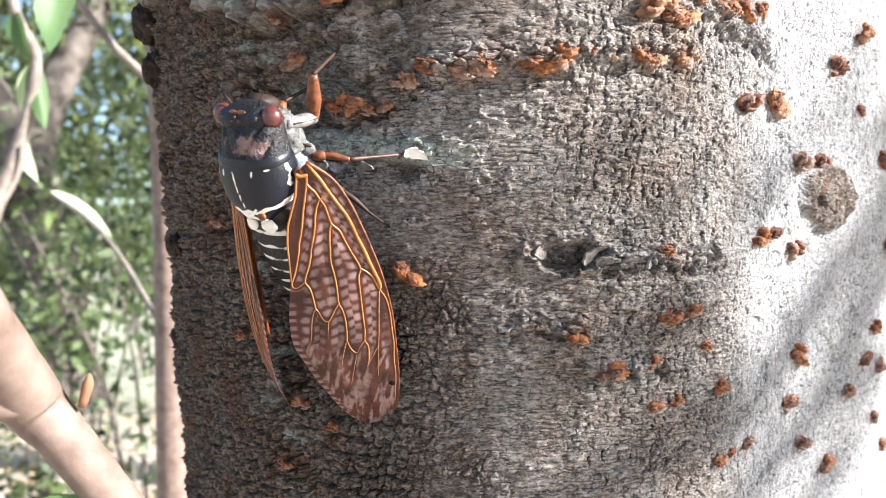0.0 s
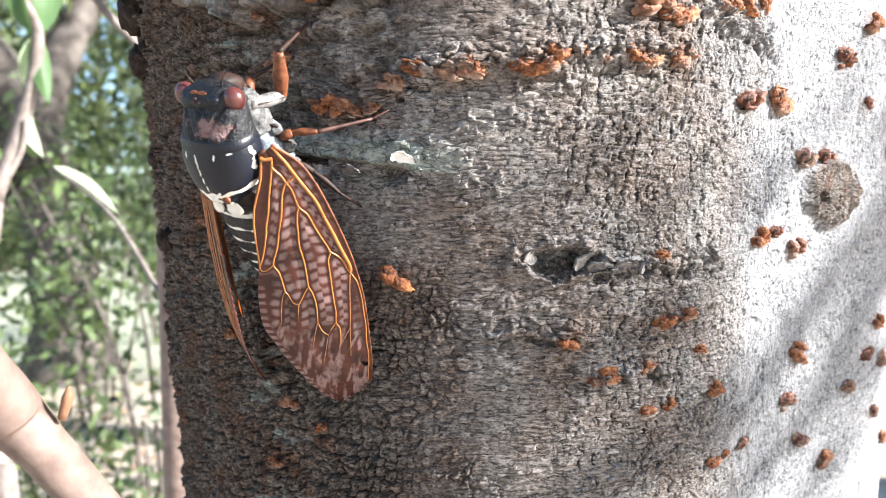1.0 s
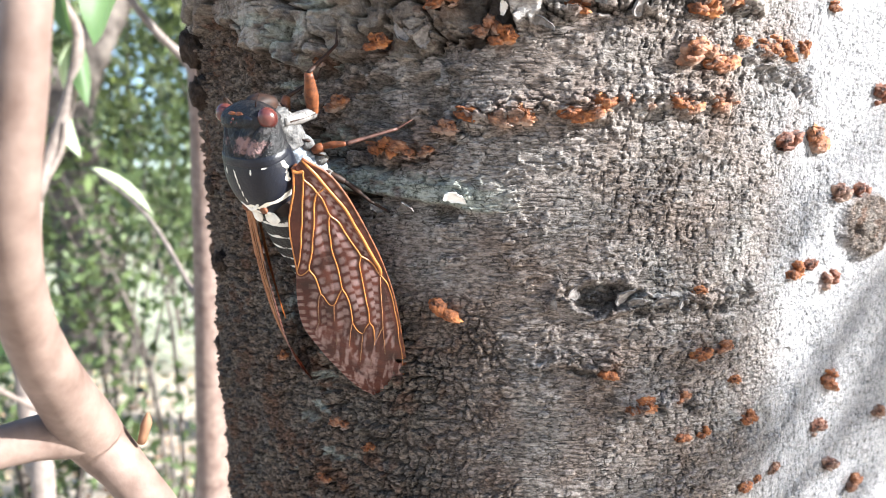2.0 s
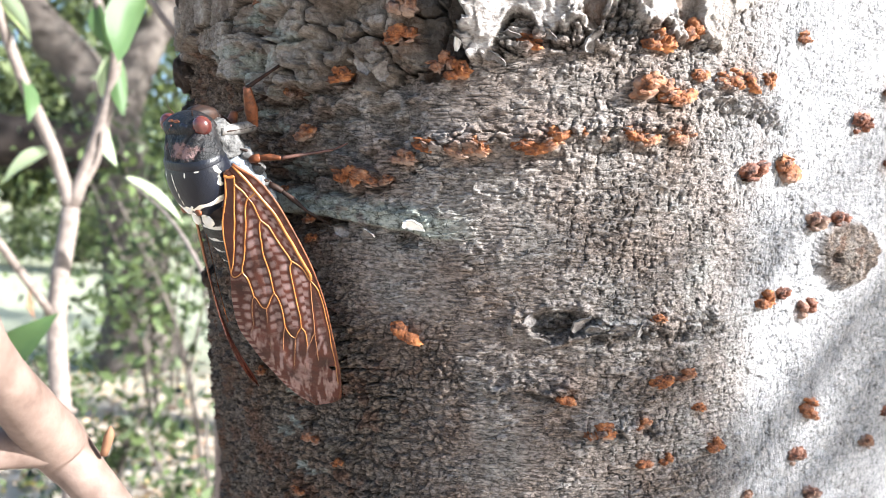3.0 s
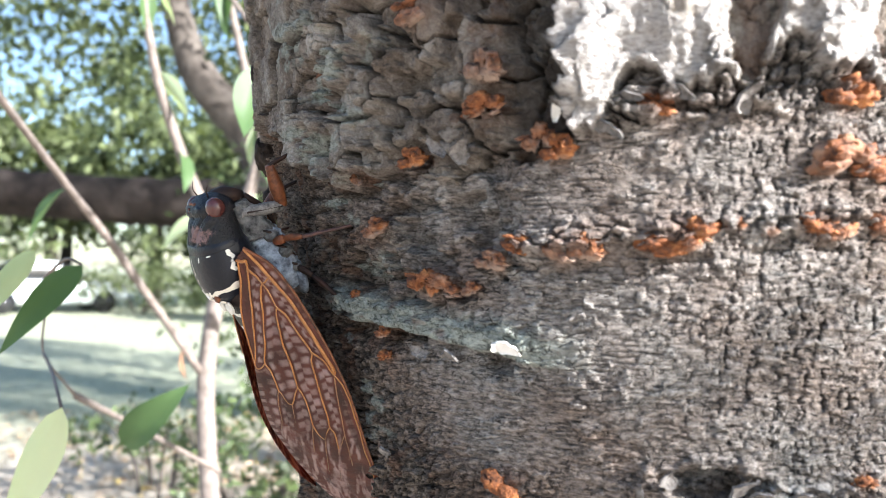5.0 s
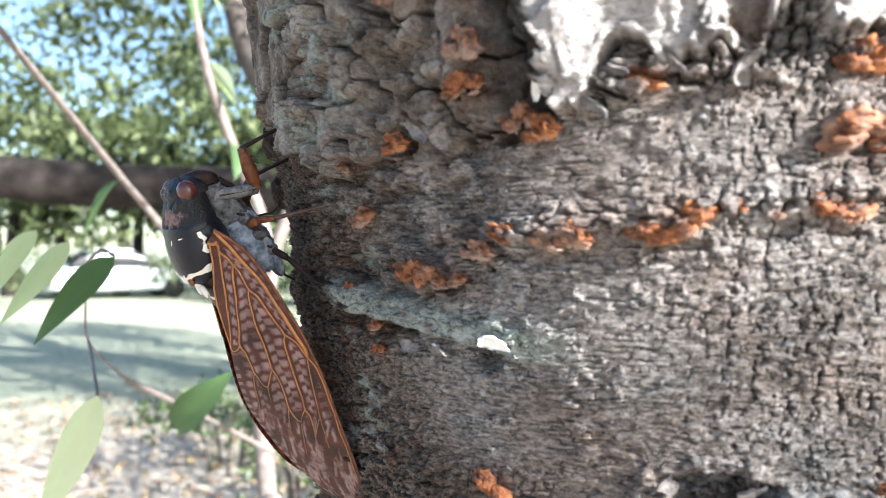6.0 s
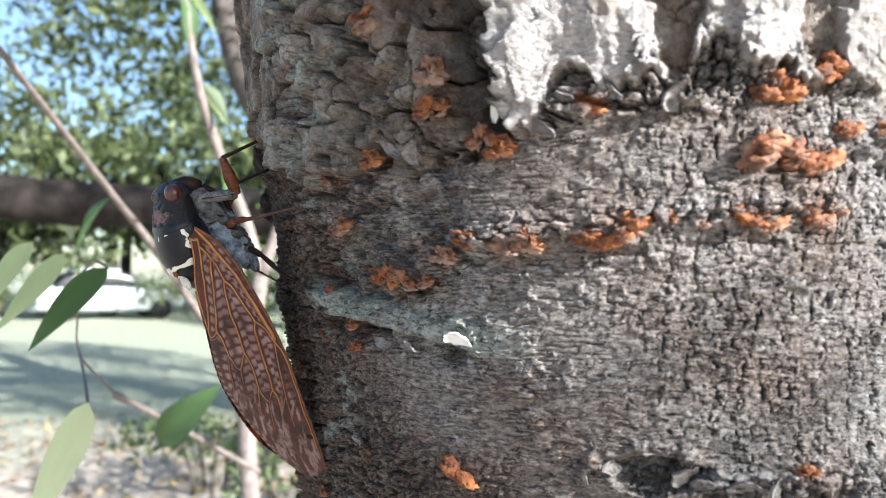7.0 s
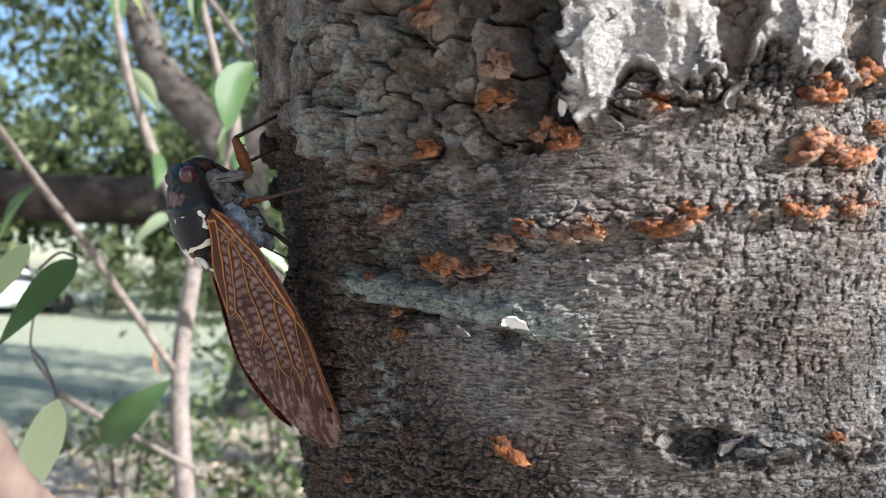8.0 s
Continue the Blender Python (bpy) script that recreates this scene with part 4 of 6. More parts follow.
# veins of the fore wing: name, radius at the root and at the end, material, and a line in mm
VEINS = [
    ("median", 0.27, 0.20, AMBER, [(8.7, -3.2), (8.3, -4.0), (7.9, -5.6), (7.6, -7.6), (7.1, -9.9), (6.9, -10.7), (6.6, -12.2), (6.2, -13.7), (5.5, -15.9), (6.0, -17.4), (6.2, -19.1), (6.3, -21.0)]),
    ("median_end", 0.17, 0.09, VEIN_BROWN, [(6.3, -21.0), (5.9, -21.7), (5.4, -23.6), (5.1, -25.4), (4.8, -26.8), (4.0, -28.2)]),
    ("cross", 0.20, 0.18, AMBER, [(6.3, -21.0), (6.6, -21.5), (6.9, -22.6), (7.2, -23.3), (7.7, -23.5), (8.1, -22.9), (8.7, -21.7), (9.3, -20.7)]),
    ("cross_end", 0.17, 0.08, VEIN_BROWN, [(7.7, -23.5), (7.5, -24.7), (7.1, -27.6), (6.9, -29.8), (6.3, -32.1)]),
    ("middle", 0.25, 0.18, AMBER, [(9.6, -7.3), (9.3, -8.4), (9.1, -10.4), (9.1, -11.2), (9.0, -12.5), (9.0, -13.7), (9.2, -15.7), (9.3, -17.3), (9.3, -19.0), (9.3, -20.7), (9.6, -21.8), (9.8, -23.4), (9.8, -25.3), (9.6, -27.7)]),
    ("middle_end", 0.16, 0.08, VEIN_BROWN, [(9.6, -27.7), (9.1, -29.2), (8.5, -31.4), (7.9, -33.7), (7.4, -35.3)]),
    ("outer_cross", 0.17, 0.17, AMBER, [(9.6, -27.7), (9.8, -29.0), (10.1, -29.9), (10.6, -30.4), (11.1, -29.4), (11.8, -28.4)]),
    ("outer_end", 0.15, 0.07, VEIN_BROWN, [(10.6, -30.4), (10.2, -31.9), (9.6, -34.2), (8.8, -37.0)]),
    ("radial", 0.30, 0.18, AMBER, [(7.5, -0.5), (7.9, -1.3), (8.3, -2.0), (8.7, -3.2), (9.1, -4.3), (9.3, -5.5), (9.6, -7.3), (10.4, -8.7), (10.9, -10.6), (11.5, -12.7), (11.7, -13.3), (12.3, -15.5), (12.0, -16.9), (12.0, -19.5), (12.0, -21.8), (12.0, -24.3), (12.0, -26.4), (11.8, -28.4), (12.1, -29.6), (12.0, -31.3), (11.8, -32.7)]),
    ("radial_end", 0.15, 0.07, VEIN_BROWN, [(11.8, -32.7), (11.3, -34.4), (10.6, -36.7), (9.8, -38.8)]),
    ("tip_cross", 0.15, 0.14, VEIN_BROWN, [(11.8, -32.7), (12.4, -31.9), (13.0, -30.7), (13.3, -30.3)]),
    ("nodal", 0.26, 0.16, AMBER, [(12.3, -15.5), (13.0, -16.4), (13.6, -17.5), (14.0, -19.1), (14.3, -20.0), (14.8, -21.4), (15.0, -22.5), (15.2, -24.9), (15.2, -27.8), (15.2, -30.4), (14.9, -33.8), (14.8, -36.3), (14.4, -39.3), (13.7, -43.0)]),
    ("margin", 0.19, 0.11, VEIN_BROWN, [(14.2, -20.2), (14.0, -22.6), (13.8, -25.3), (13.6, -27.8), (13.3, -30.3), (13.0, -33.3), (12.6, -36.2)]),
    ("fork", 0.30, 0.30, AMBER, [(8.7, -3.2), (9.2, -3.0), (9.8, -2.4)]),
    ("inner", 0.30, 0.20, AMBER, [(6.7, 1.3), (6.3, -0.6), (6.0, -2.1), (5.2, -4.5), (4.5, -6.6), (4.1, -9.0), (4.0, -10.1), (3.9, -12.0), (3.8, -14.2), (3.7, -16.3)]),
    ("anal", 0.30, 0.20, AMBER, [(7.7, 0.8), (7.5, -0.5), (7.1, -2.4), (6.6, -4.6), (6.1, -7.3), (5.5, -9.6), (5.4, -10.4), (4.9, -12.5), (4.4, -14.3), (3.8, -15.8)]),
    ("loop", 0.18, 0.18, AMBER, [(3.7, -16.2), (3.8, -16.7), (4.2, -16.9), (4.7, -16.7), (5.2, -16.3), (5.5, -15.9)]),
    ("root", 0.50, 0.50, AMBER, [(6.5, 1.2), (7.1, 0.8), (7.8, 0.8)]),
    ("fore", 0.42, 0.50, AMBER, [(8.0, 2.6), (8.5, 1.2), (9.1, -0.3), (9.8, -2.4), (10.5, -4.3), (11.5, -7.0), (12.2, -10.0), (12.9, -12.7), (13.3, -14.5), (13.8, -16.6), (14.3, -18.7), (14.3, -19.7)]),
]


def wing_height(x, y):
    """The fore wing's roof-like slope, in mm."""
    return 4.7234 - 0.4412 * x + 0.0087 * y - 0.00636 * x * y - 0.02352 * x * x + 0.00544 * y * y + 0.0001326 * y**3 - 0.000024 * x * y * y


def wing_sheet(lead, trail, height, nx=64, ny=210, lift=0.0, scallop=0.12, hole=None):
    a = curve_points([(x, y, 0) for x, y in lead], ny)
    b = curve_points([(x, y, 0) for x, y in trail], ny)
    verts, faces, uvs = [], [], []
    for p, q in zip(a, b):
        for j in range(nx + 1):
            c = q.lerp(p, j / nx)
            pleat = scallop * math.sin(j / nx * math.pi * 7) * math.sin(math.pi * j / nx)
            verts.append((c.x, c.y, height(c.x, c.y) + lift + pleat))
            uvs.append((c.x, c.y))
    w = nx + 1
    for i in range(ny):
        for j in range(nx):
            x, y = uvs[i * w + j]
            if hole and math.hypot((x - hole[0]) / hole[2], (y - hole[1]) / hole[3]) < 1 + 0.25 * math.sin(3 * x + 2 * y):
                continue
            faces.append((i * w + j, i * w + j + 1, (i + 1) * w + j + 1, (i + 1) * w + j))
    return verts, faces, uvs


def with_uv(me, uvs, nx):
    layer = me.uv_layers.new(name="UVMap")
    for loop in me.loops:
        layer.data[loop.index].uv = uvs[loop.vertex_index]
    xy = np.array(uvs)
    for name, values in zip(("window", "smoke"), wing_pattern(xy[:, 0], xy[:, 1], (np.arange(len(uvs)) % (nx + 1)) / nx)):
        a = me.attributes.new(name, "FLOAT", "POINT")
        a.data.foreach_set("value", values.astype(np.float32))


def with_mark(ob, rule):
    """Stores the pale pattern of a body part, given by a rule on x, y and z in mm."""
    a = ob.data.attributes.new("mark", "FLOAT", "POINT")
    a.data.foreach_set("value", [float(rule(*(c / MM for c in v.co))) for v in ob.data.vertices])


def rugged(geo, amount, size, seed):
    """Roughens a body part with lumps of a size in mm."""
    v = np.array(geo[0])
    d = amount * 2 * (fbm(v[:, 0] / size + v[:, 2] / size * 0.6, v[:, 1] / size + v[:, 2] / size * 0.5, seed, 3) - 0.5)
    v[:, 2] += d * np.sign(v[:, 2] + 0.5)
    return [tuple(p) for p in v], geo[1]


def furrowed(geo):
    """Slanting wrinkles and a groove down the middle of the pronotum."""
    v = np.array(geo[0])
    x, y = v[:, 0], v[:, 1]
    ax = np.abs(x)
    up = (v[:, 2] > 0) * step(4.2, 4.9, y)
    d = -0.5 * np.exp(-(((ax - 0.9 - 0.55 * (y - 4.5)) / 0.32) ** 2)) - 0.6 * np.exp(-(((ax - 3.6 - 0.4 * (y - 4.5)) / 0.4) ** 2)) - 0.3 * np.exp(-((x / 0.25) ** 2))
    v[:, 2] += up * (d + 0.55 * (fbm(x / 1.4, y / 1.0, 44, 3) - 0.5))
    return [tuple(p) for p in v], geo[1]


def bell(x, c, w):
    return math.exp(-(((x - c) / w) ** 2))


def wing_point(side, x, y):
    """The far wing is folded more steeply down the flank."""
    if side > 0:
        return x, y, wing_height(x, y)
    return -(6.456 + 0.619 * (x - 6)), y, wing_height(6, y) - 1.732 - 0.405 * (x - 6) - 0.051 * y


def wing_pattern(x, y, f):
    """Ladders of pale windows beside the veins, smoky clouds between them; f runs from the trailing to the leading edge."""
    x, y, f = np.asarray(x), np.asarray(y), np.asarray(f)
    near, along, who = np.full(x.shape, 99.0), np.zeros(x.shape), np.zeros(x.shape, dtype=np.int64)
    for k, (name, _, _, _, line) in enumerate(VEINS):
        if name in ("root", "fork"):
            continue
        run = 0.0
        for (ax, ay), (bx, by) in zip(line, line[1:]):
            dx, dy = bx - ax, by - ay
            ln = math.hypot(dx, dy) + 1e-9
            t = np.clip(((x - ax) * dx + (y - ay) * dy) / ln**2, 0, 1)
            d = np.hypot(x - ax - t * dx, y - ay - t * dy)
            side = ((x - ax) * dy - (y - ay) * dx > 0).astype(np.int64)
            hit = d < near
            near, along, who = np.where(hit, d, near), np.where(hit, run + t * ln, along), np.where(hit, 2 * k + side, who)
            run += ln
    row = -y / 1.8 + 3.7 * hashed(who, who * 0 + 2, 8) + 0.16 * near + 0.3 * (fbm(x / 2.0, y / 2.0, 21, 3) - 0.5)
    ir = np.floor(row).astype(np.int64)
    fr = row - ir
    wide = 0.95 + 0.55 * hashed(who, ir, 31)
    win = step(0.50, 0.14, np.abs(fr - 0.5 + 0.12 * (vnoise(x / 0.7, y / 0.7, 23) - 0.5))) * step(0.16, 0.55, near) * step(wide + 0.6, wide - 0.3, near) * (0.55 + 0.45 * hashed(who, ir, 12))
    tip = step(-25.5, -30.5, y + 0.35 * x - 2.0)
    streak = step(0.40, 0.66, fbm((x - 0.28 * y) / 0.5, y / 2.4, 16, 3)) * (0.35 + 0.65 * step(0.38, 0.56, fbm(x / 1.3, y / 2.0, 17, 3) + 0.06))
    win = win * (1 - 0.9 * tip) + 0.85 * tip * streak
    rim = step(0.11, 0.05, f) * step(-17, -21, y)
    win = np.maximum(win * (1 - rim), 0.75 * rim * step(0.30, 0.6, np.sin(y * 4.4 + 1.5 * vnoise(x, y, 3)) * 0.5 + 0.5))
    # the inner strip and the root stay plain brown, the middle of the wing is palest
    win = win * (1 - 0.85 * step(-1.5, 0.5, y)) * (1 - 0.9 * step(0.3, -0.2, x - 7.6 - 0.21 * y) * step(-16.5, -15.0, y)) * (1 - 0.8 * step(0.90, 0.97, f))
    smoke = np.zeros(x.shape)
    for cx, cy, rx, ry, amount in ((4.6, -18.6, 1.7, 1.6, 1.0), (6.9, -24.0, 1.3, 2.2, 1.0), (10.3, -29.6, 2.0, 1.8, 1.0), (8.2, -14.5, 1.6, 1.8, 0.65), (7.6, -19.5, 0.8, 2.4, 0.5), (11.0, -34.0, 2.4, 1.6, 0.6), (5.0, -33.0, 1.4, 2.2, 0.55), (13.2, -37.0, 1.2, 1.4, 1.0), (12.6, -30.2, 0.8, 1.8, 0.6), (5.6, -22.0, 1.0, 2.0, 0.5)):
        smoke = np.maximum(smoke, amount * np.exp(-(((x - cx) / rx) ** 2) - (((y - cy) / ry) ** 2)))
    smoke = np.maximum(smoke, step(0.56, 0.74, fbm(x / 3, y / 4, 18, 3)) * 0.4)
    clear = step(0.5, 0.2, np.abs(x - 14.4 + 0.03 * (y + 30))) * step(-21, -23, y) * step(-36, -34, y)
    return np.clip(win * (1 - 0.85 * smoke) * (1 - 0.6 * clear), 0, 1), np.clip(smoke + 0.6 * clear, 0, 1)


def vein(parent, side, points, r0=0.24, r1=0.14, material=None):
    line = curve_points([(x, y, 0) for x, y in points], 6 * len(points))
    pts = [tuple(c * MM for c in (Vector(wing_point(side, p.x, p.y)) + Vector((0, 0, 0.10)))) for p in line]
    part("vein", tube(pts, [r0 * 0.6 * MM, r1 * 0.62 * MM], 1, 6, 0, False), material or AMBER, parent)


def leg(name, parent, side, joints, radii, mats):
    """Femur, shin and foot; the first joint is the hip."""
    hip = Vector(joints[0])
    hip.x *= side
    pts = [Vector((p[0] * side, p[1], p[2])) - hip for p in joints]
    femur = part(name, scaled(tube([pts[0], pts[0].lerp(pts[1], 0.5) + Vector((0.2 * side, 0, 0)), pts[1]], [radii[0] * 0.8, radii[0], radii[0] * 0.9], 10, 10), MM), mats[0], parent)
    part("thigh", scaled(tube([pts[1], pts[1].lerp(pts[2], 0.45) + Vector((0.1 * side, 0.1, 0)), pts[2]], [radii[1] * 0.75, radii[1], radii[1] * 0.55], 12, 10), MM), mats[1], femur)
    shin = part("shin", scaled(tube([pts[2], pts[2].lerp(pts[3], 0.5), pts[3]], [radii[2], radii[2] * 0.75, radii[2] * 0.7], 10, 8), MM), mats[2], femur)
    foot = part("foot", scaled(joined(tube([pts[3], pts[3].lerp(pts[4], 0.6), pts[4]], [radii[2] * 0.6, radii[2] * 0.45, radii[2] * 0.3], 8, 6)), MM), mats[2], femur)
    if name == "front_leg":
        for k in range(4):
            a = pts[1].lerp(pts[2], 0.2 + 0.2 * k)
            part("spine", scaled(tube([a, a + Vector((0.3 * side, -0.5, -1.2 - 0.3 * (k % 2)))], [0.3, 0.05], 3, 6), MM), LEG_DARK, femur)
        for a in (0.0, 2.1, 4.2):
            q = Vector((math.cos(a), 0, math.sin(a))) * radii[0] * 0.82
            part("stripe", scaled(tube([pts[0].lerp(pts[1], 0.1) + q, pts[0].lerp(pts[1], 0.5) + q * 1.15, pts[0].lerp(pts[1], 0.95) + q], [0.16, 0.24, 0.14], 8, 6), MM), LEG_DARK, femur)
    femur.location = hip * MM
    return femur, shin, foot


MIDDLE = {}


def build_cicada():
    c = thing("cicada", (0, 0, 0), "black and brown cicada with orange-veined patterned wings clinging to bark", "cicada")
    head = part("head", scaled(rugged(loft([(8.0, 4.8, 2.5, -4.2), (9.0, 4.6, 2.6, -3.8), (9.9, 3.9, 2.2, -3.2), (10.6, 2.7, 1.4, -2.6), (11.1, 0.9, 0.3, -1.2)], 10, 64), 0.32, 1.3, 3), MM), PRONOTUM, c)
    head.location = (-0.6 * MM, 0, 0)
    with_mark(head, lambda x, y, z: 0.55 * bell(x, 0, 1.2) * bell(y, 8.8, 0.6))
    for s in (1, -1):
        part("eye", scaled(ball((4.35 * s, 9.1, -0.1), (1.5, 1.65, 1.5), 18, 26), MM), EYE, head, "dull brownish-red compound eye")
        part("antenna", scaled(tube([(2.4 * s, 10.6, -0.3), (3.2 * s, 11.9, -0.2), (4.0 * s, 13.0, -0.9)], [0.14, 0.06, 0.03], 8, 6), MM), LEG_DARK, head)
        part("brow", scaled(ball((2.2 * s, 9.4, 1.7), (1.1, 0.7, 0.55), 10, 14, 0.12, 5 + s), MM), BLACK, head)
    for x, y in ((0, 9.8), (0.6, 9.2), (-0.6, 9.2)):
        part("ocellus", scaled(ball((x, y, 2.42), (0.24, 0.24, 0.2), 6, 8), MM), EYE, head)
    part("vertex_band", scaled(joined(ball((0.7, 10.25, 1.6), (0.8, 0.3, 0.35), 8, 12, 0.15, 7), ball((-0.7, 10.25, 1.6), (0.8, 0.3, 0.35), 8, 12, 0.15, 8)), MM), LEG_AMBER, head)
    face = part("face", scaled(loft([(8.4, 1.8, -2.4, -6.2), (9.4, 2.0, -1.6, -6.3), (10.4, 1.8, -1.1, -5.2), (11.1, 1.0, -1.7, -3.9)], 5), MM), LEG_DARK, head)
    for k in range(7):
        y, z = 11.0 - 0.018 * k * k, -2.1 - 0.45 * k
        for side in (1, -1):
            part("face_ridge", scaled(tube([(0.12 * side, y, z), (0.75 * side, y - 0.3, z - 0.05), (1.4 * side, y - 1.1, z - 0.15), (1.75 * side, y - 2.1, z - 0.3)], [0.10, 0.17, 0.16, 0.08], 10, 6), MM), LEG_GREY, face)
    part("beak", scaled(tube([(0, 8.4, -6.2), (0, 5.0, -8.8), (0, 1.0, -9.4)], [0.7, 0.5, 0.25], 10, 8), MM), LEG_DARK, head)
    pron = part("pronotum", scaled(furrowed(loft([(8.7, 4.4, 2.2, -3.0), (7.6, 4.8, 3.2, -3.2), (5.8, 5.1, 4.1, -3.2), (4.4, 5.4, 4.6, -3.2), (3.3, 5.6, 4.8, -3.2)], 12, 96)), MM), PRONOTUM, c, "dark wrinkled pronotum with a maroon dusty blotch")

    def pron_mark(x, y, z):
        if z < 0.5 or y < 4.6:
            return 0.0
        blot = 0.62 * math.exp(-(((x - 1.9) / 3.0) ** 4) - (((y - 6.2 + 0.12 * x) / 1.6) ** 4))
        return max(blot, 0.42 * math.exp(-(((x + 2.6) / 1.6) ** 4) - (((y - 6.6) / 0.9) ** 4)))

    with_mark(pron, pron_mark)
    part("collar", scaled(loft([(4.5, 5.3, 4.65, -3.0), (3.9, 5.6, 4.85, -3.0), (3.2, 5.7, 4.95, -3.0)], 6, 64), MM), BLACK, pron)
    meso = part("mesonotum", scaled(loft([(3.5, 5.6, 4.8, -3.4), (2.0, 5.8, 5.3, -3.6), (0.0, 5.7, 5.6, -3.8), (-2.2, 5.0, 5.6, -4.0), (-4.0, 3.9, 5.1, -4.4), (-5.6, 3.0, 3.9, -4.8)], 24, 220), MM), BLACK, c, "satin blue-black mesonotum edged in white")

    def meso_mark(x, y, z):
        if z < 0.0:
            return 0.0
        jag = 0.10 * math.sin(2.3 * y + 0.7) + 0.04 * math.sin(6.1 * y)
        side = bell(z, 1.25 + 2.2 * jag, 0.42) * (0.8 + 0.3 * math.sin(2.9 * y + 1.2)) * step(-1.0, -0.2, y) * step(3.3, 3.0, y) if x > 0 else 0.7 * bell(x, -4.6, 0.25) * bell(y, 2.2, 0.8)
        dash = bell(x, 2.2, 0.2) * bell(y, 2.5, 0.55) + 0.8 * bell(x, 4.2, 0.5) * bell(y, 2.95, 0.16) + 0.8 * bell(x, -3.0, 0.2) * bell(y, 2.2, 0.7)
        line = 0.9 * bell(x, -0.5 - 0.22 * y, 0.13) * (1 if -2.9 < y < 2.7 else 0)
        rear = bell(y, -3.5 + 0.06 * (abs(x) - 1) ** 2 + 0.2 * math.sin(2.6 * x), 0.42) * (1 if abs(x) < 5 else 0)
        return min(1.0, max(side, dash, line, rear))

    with_mark(meso, meso_mark)
    part("cross_ridge", scaled(joined(tube([(-1.6, -2.8, 5.25), (-0.4, -4.0, 5.05), (0.4, -4.0, 5.05), (1.8, -2.8, 5.25)], [0.2, 0.42, 0.2], 12, 8), tube([(-1.6, -5.4, 3.6), (0, -4.3, 4.8), (2.0, -5.4, 3.7)], [0.2, 0.42, 0.2], 12, 8)), MM), CREAM, meso, "cream cross-shaped ridge")
    for s in (1, -1):
        part("rust_patch", scaled(ball((1.9 * s, -4.2, 4.7), (0.8, 0.7, 0.4), 8, 12, 0.08, 9), MM), LEG_AMBER, meso)
    for s in (1, -1):
        part("white_plate", scaled(ball((1.7 * s if s > 0 else -1.4, -6.5, 3.45), (1.5 if s > 0 else 1.0, 1.15, 0.4), 10, 18, 0.08, 3 + s), MM), CREAM, c, "powdery white plate")
    part("waist", scaled(loft([(-4.6, 4.2, 3.6, -6.4), (-5.8, 4.6, 3.3, -6.6), (-6.8, 4.9, 2.8, -6.6)], 4), MM), LEG_DARK, c)
    under = part("underside", scaled(rugged(loft([(2.6, 2.8, -3.0, -8.4), (0.8, 3.7, -2.8, -9.2), (-1.6, 4.5, -2.6, -9.8), (-4.6, 5.0, -3.0, -10.0), (-7.6, 4.4, -3.4, -9.0)], 14, 72), 0.8, 1.1, 8), MM), POWDER, c, "bluish-white powdery underside")
    part("breast", scaled(rugged(loft([(8.2, 3.2, -1.8, -6.0), (5.6, 3.5, -1.8, -7.4), (2.0, 3.7, -2.0, -8.4)], 8, 40), 0.6, 1.0, 6), MM), LEG_GREY, c)
    for s in (1, -1):
        for x, y, z, r in ((3.4, 1.6, -6.6, 1.3), (4.2, -1.4, -7.6, 1.4), (4.0, -4.6, -8.2, 1.2)):
            part("hip", scaled(ball((x * s, y, z), (r, r * 0.8, r * 0.9), 10, 14, 0.14, int(r * 10)), MM), LEG_GREY, under)
            part("hip_fold", scaled(tube([(x * s, y + r, z + 1.0), (x * s + 0.9 * s, y + 0.5, z), (x * s + 0.4 * s, y - r, z - 1.2)], [0.18, 0.26, 0.12], 8, 6), MM), LEG_DARK, under)
        part("operculum", scaled(ball((3.0 * s, -6.6, -8.4), (2.6, 3.2, 1.0), 8, 14, 0.03), MM), POWDER, under)
    keys = [(-6.4, 4.9, 2.7, -6.6), (-8.8, 5.1, 2.5, -6.6), (-11.4, 4.9, 2.2, -6.4), (-13.8, 4.5, 1.8, -6.0), (-16.2, 3.9, 1.3, -5.4), (-18.4, 3.3, 0.8, -4.8), (-20.6, 2.6, 0.3, -4.2), (-22.6, 1.8, -0.1, -3.4), (-24.6, 0.6, -0.9, -2.2)]
    for a, b in zip(keys, keys[1:]):
        seg = part("abdomen_segment", scaled(loft([a, tuple((p + q) / 2 + (0.0, 0.1, 0.12, -0.1)[i] for i, (p, q) in enumerate(zip(a, b))), (b[0] - 0.25, b[1] - 0.05, b[2] - 0.05, b[3] + 0.1)], 6), MM), ABDOMEN, c)
        with_mark(seg, lambda x, y, z, e=b[0]: (1.1 * bell(y, e + 0.25 + 0.12 * math.sin(1.9 * x + e), 0.34 if e < -9 else 0.45) * (0.82 + 0.3 * math.sin(1.3 * x + 2 * e)) + (0.5 * bell(x, 3.4, 1.3) * bell(y, e + 0.9, 0.8) if e > -12 else 0.0)) if z > -2 else 0.3 * bell(y, e + 0.3, 0.5))
    part("tail_tip", scaled(ball((0, -24.6, -1.5), (0.8, 1.0, 0.7), 8, 10), MM), CREAM, c)
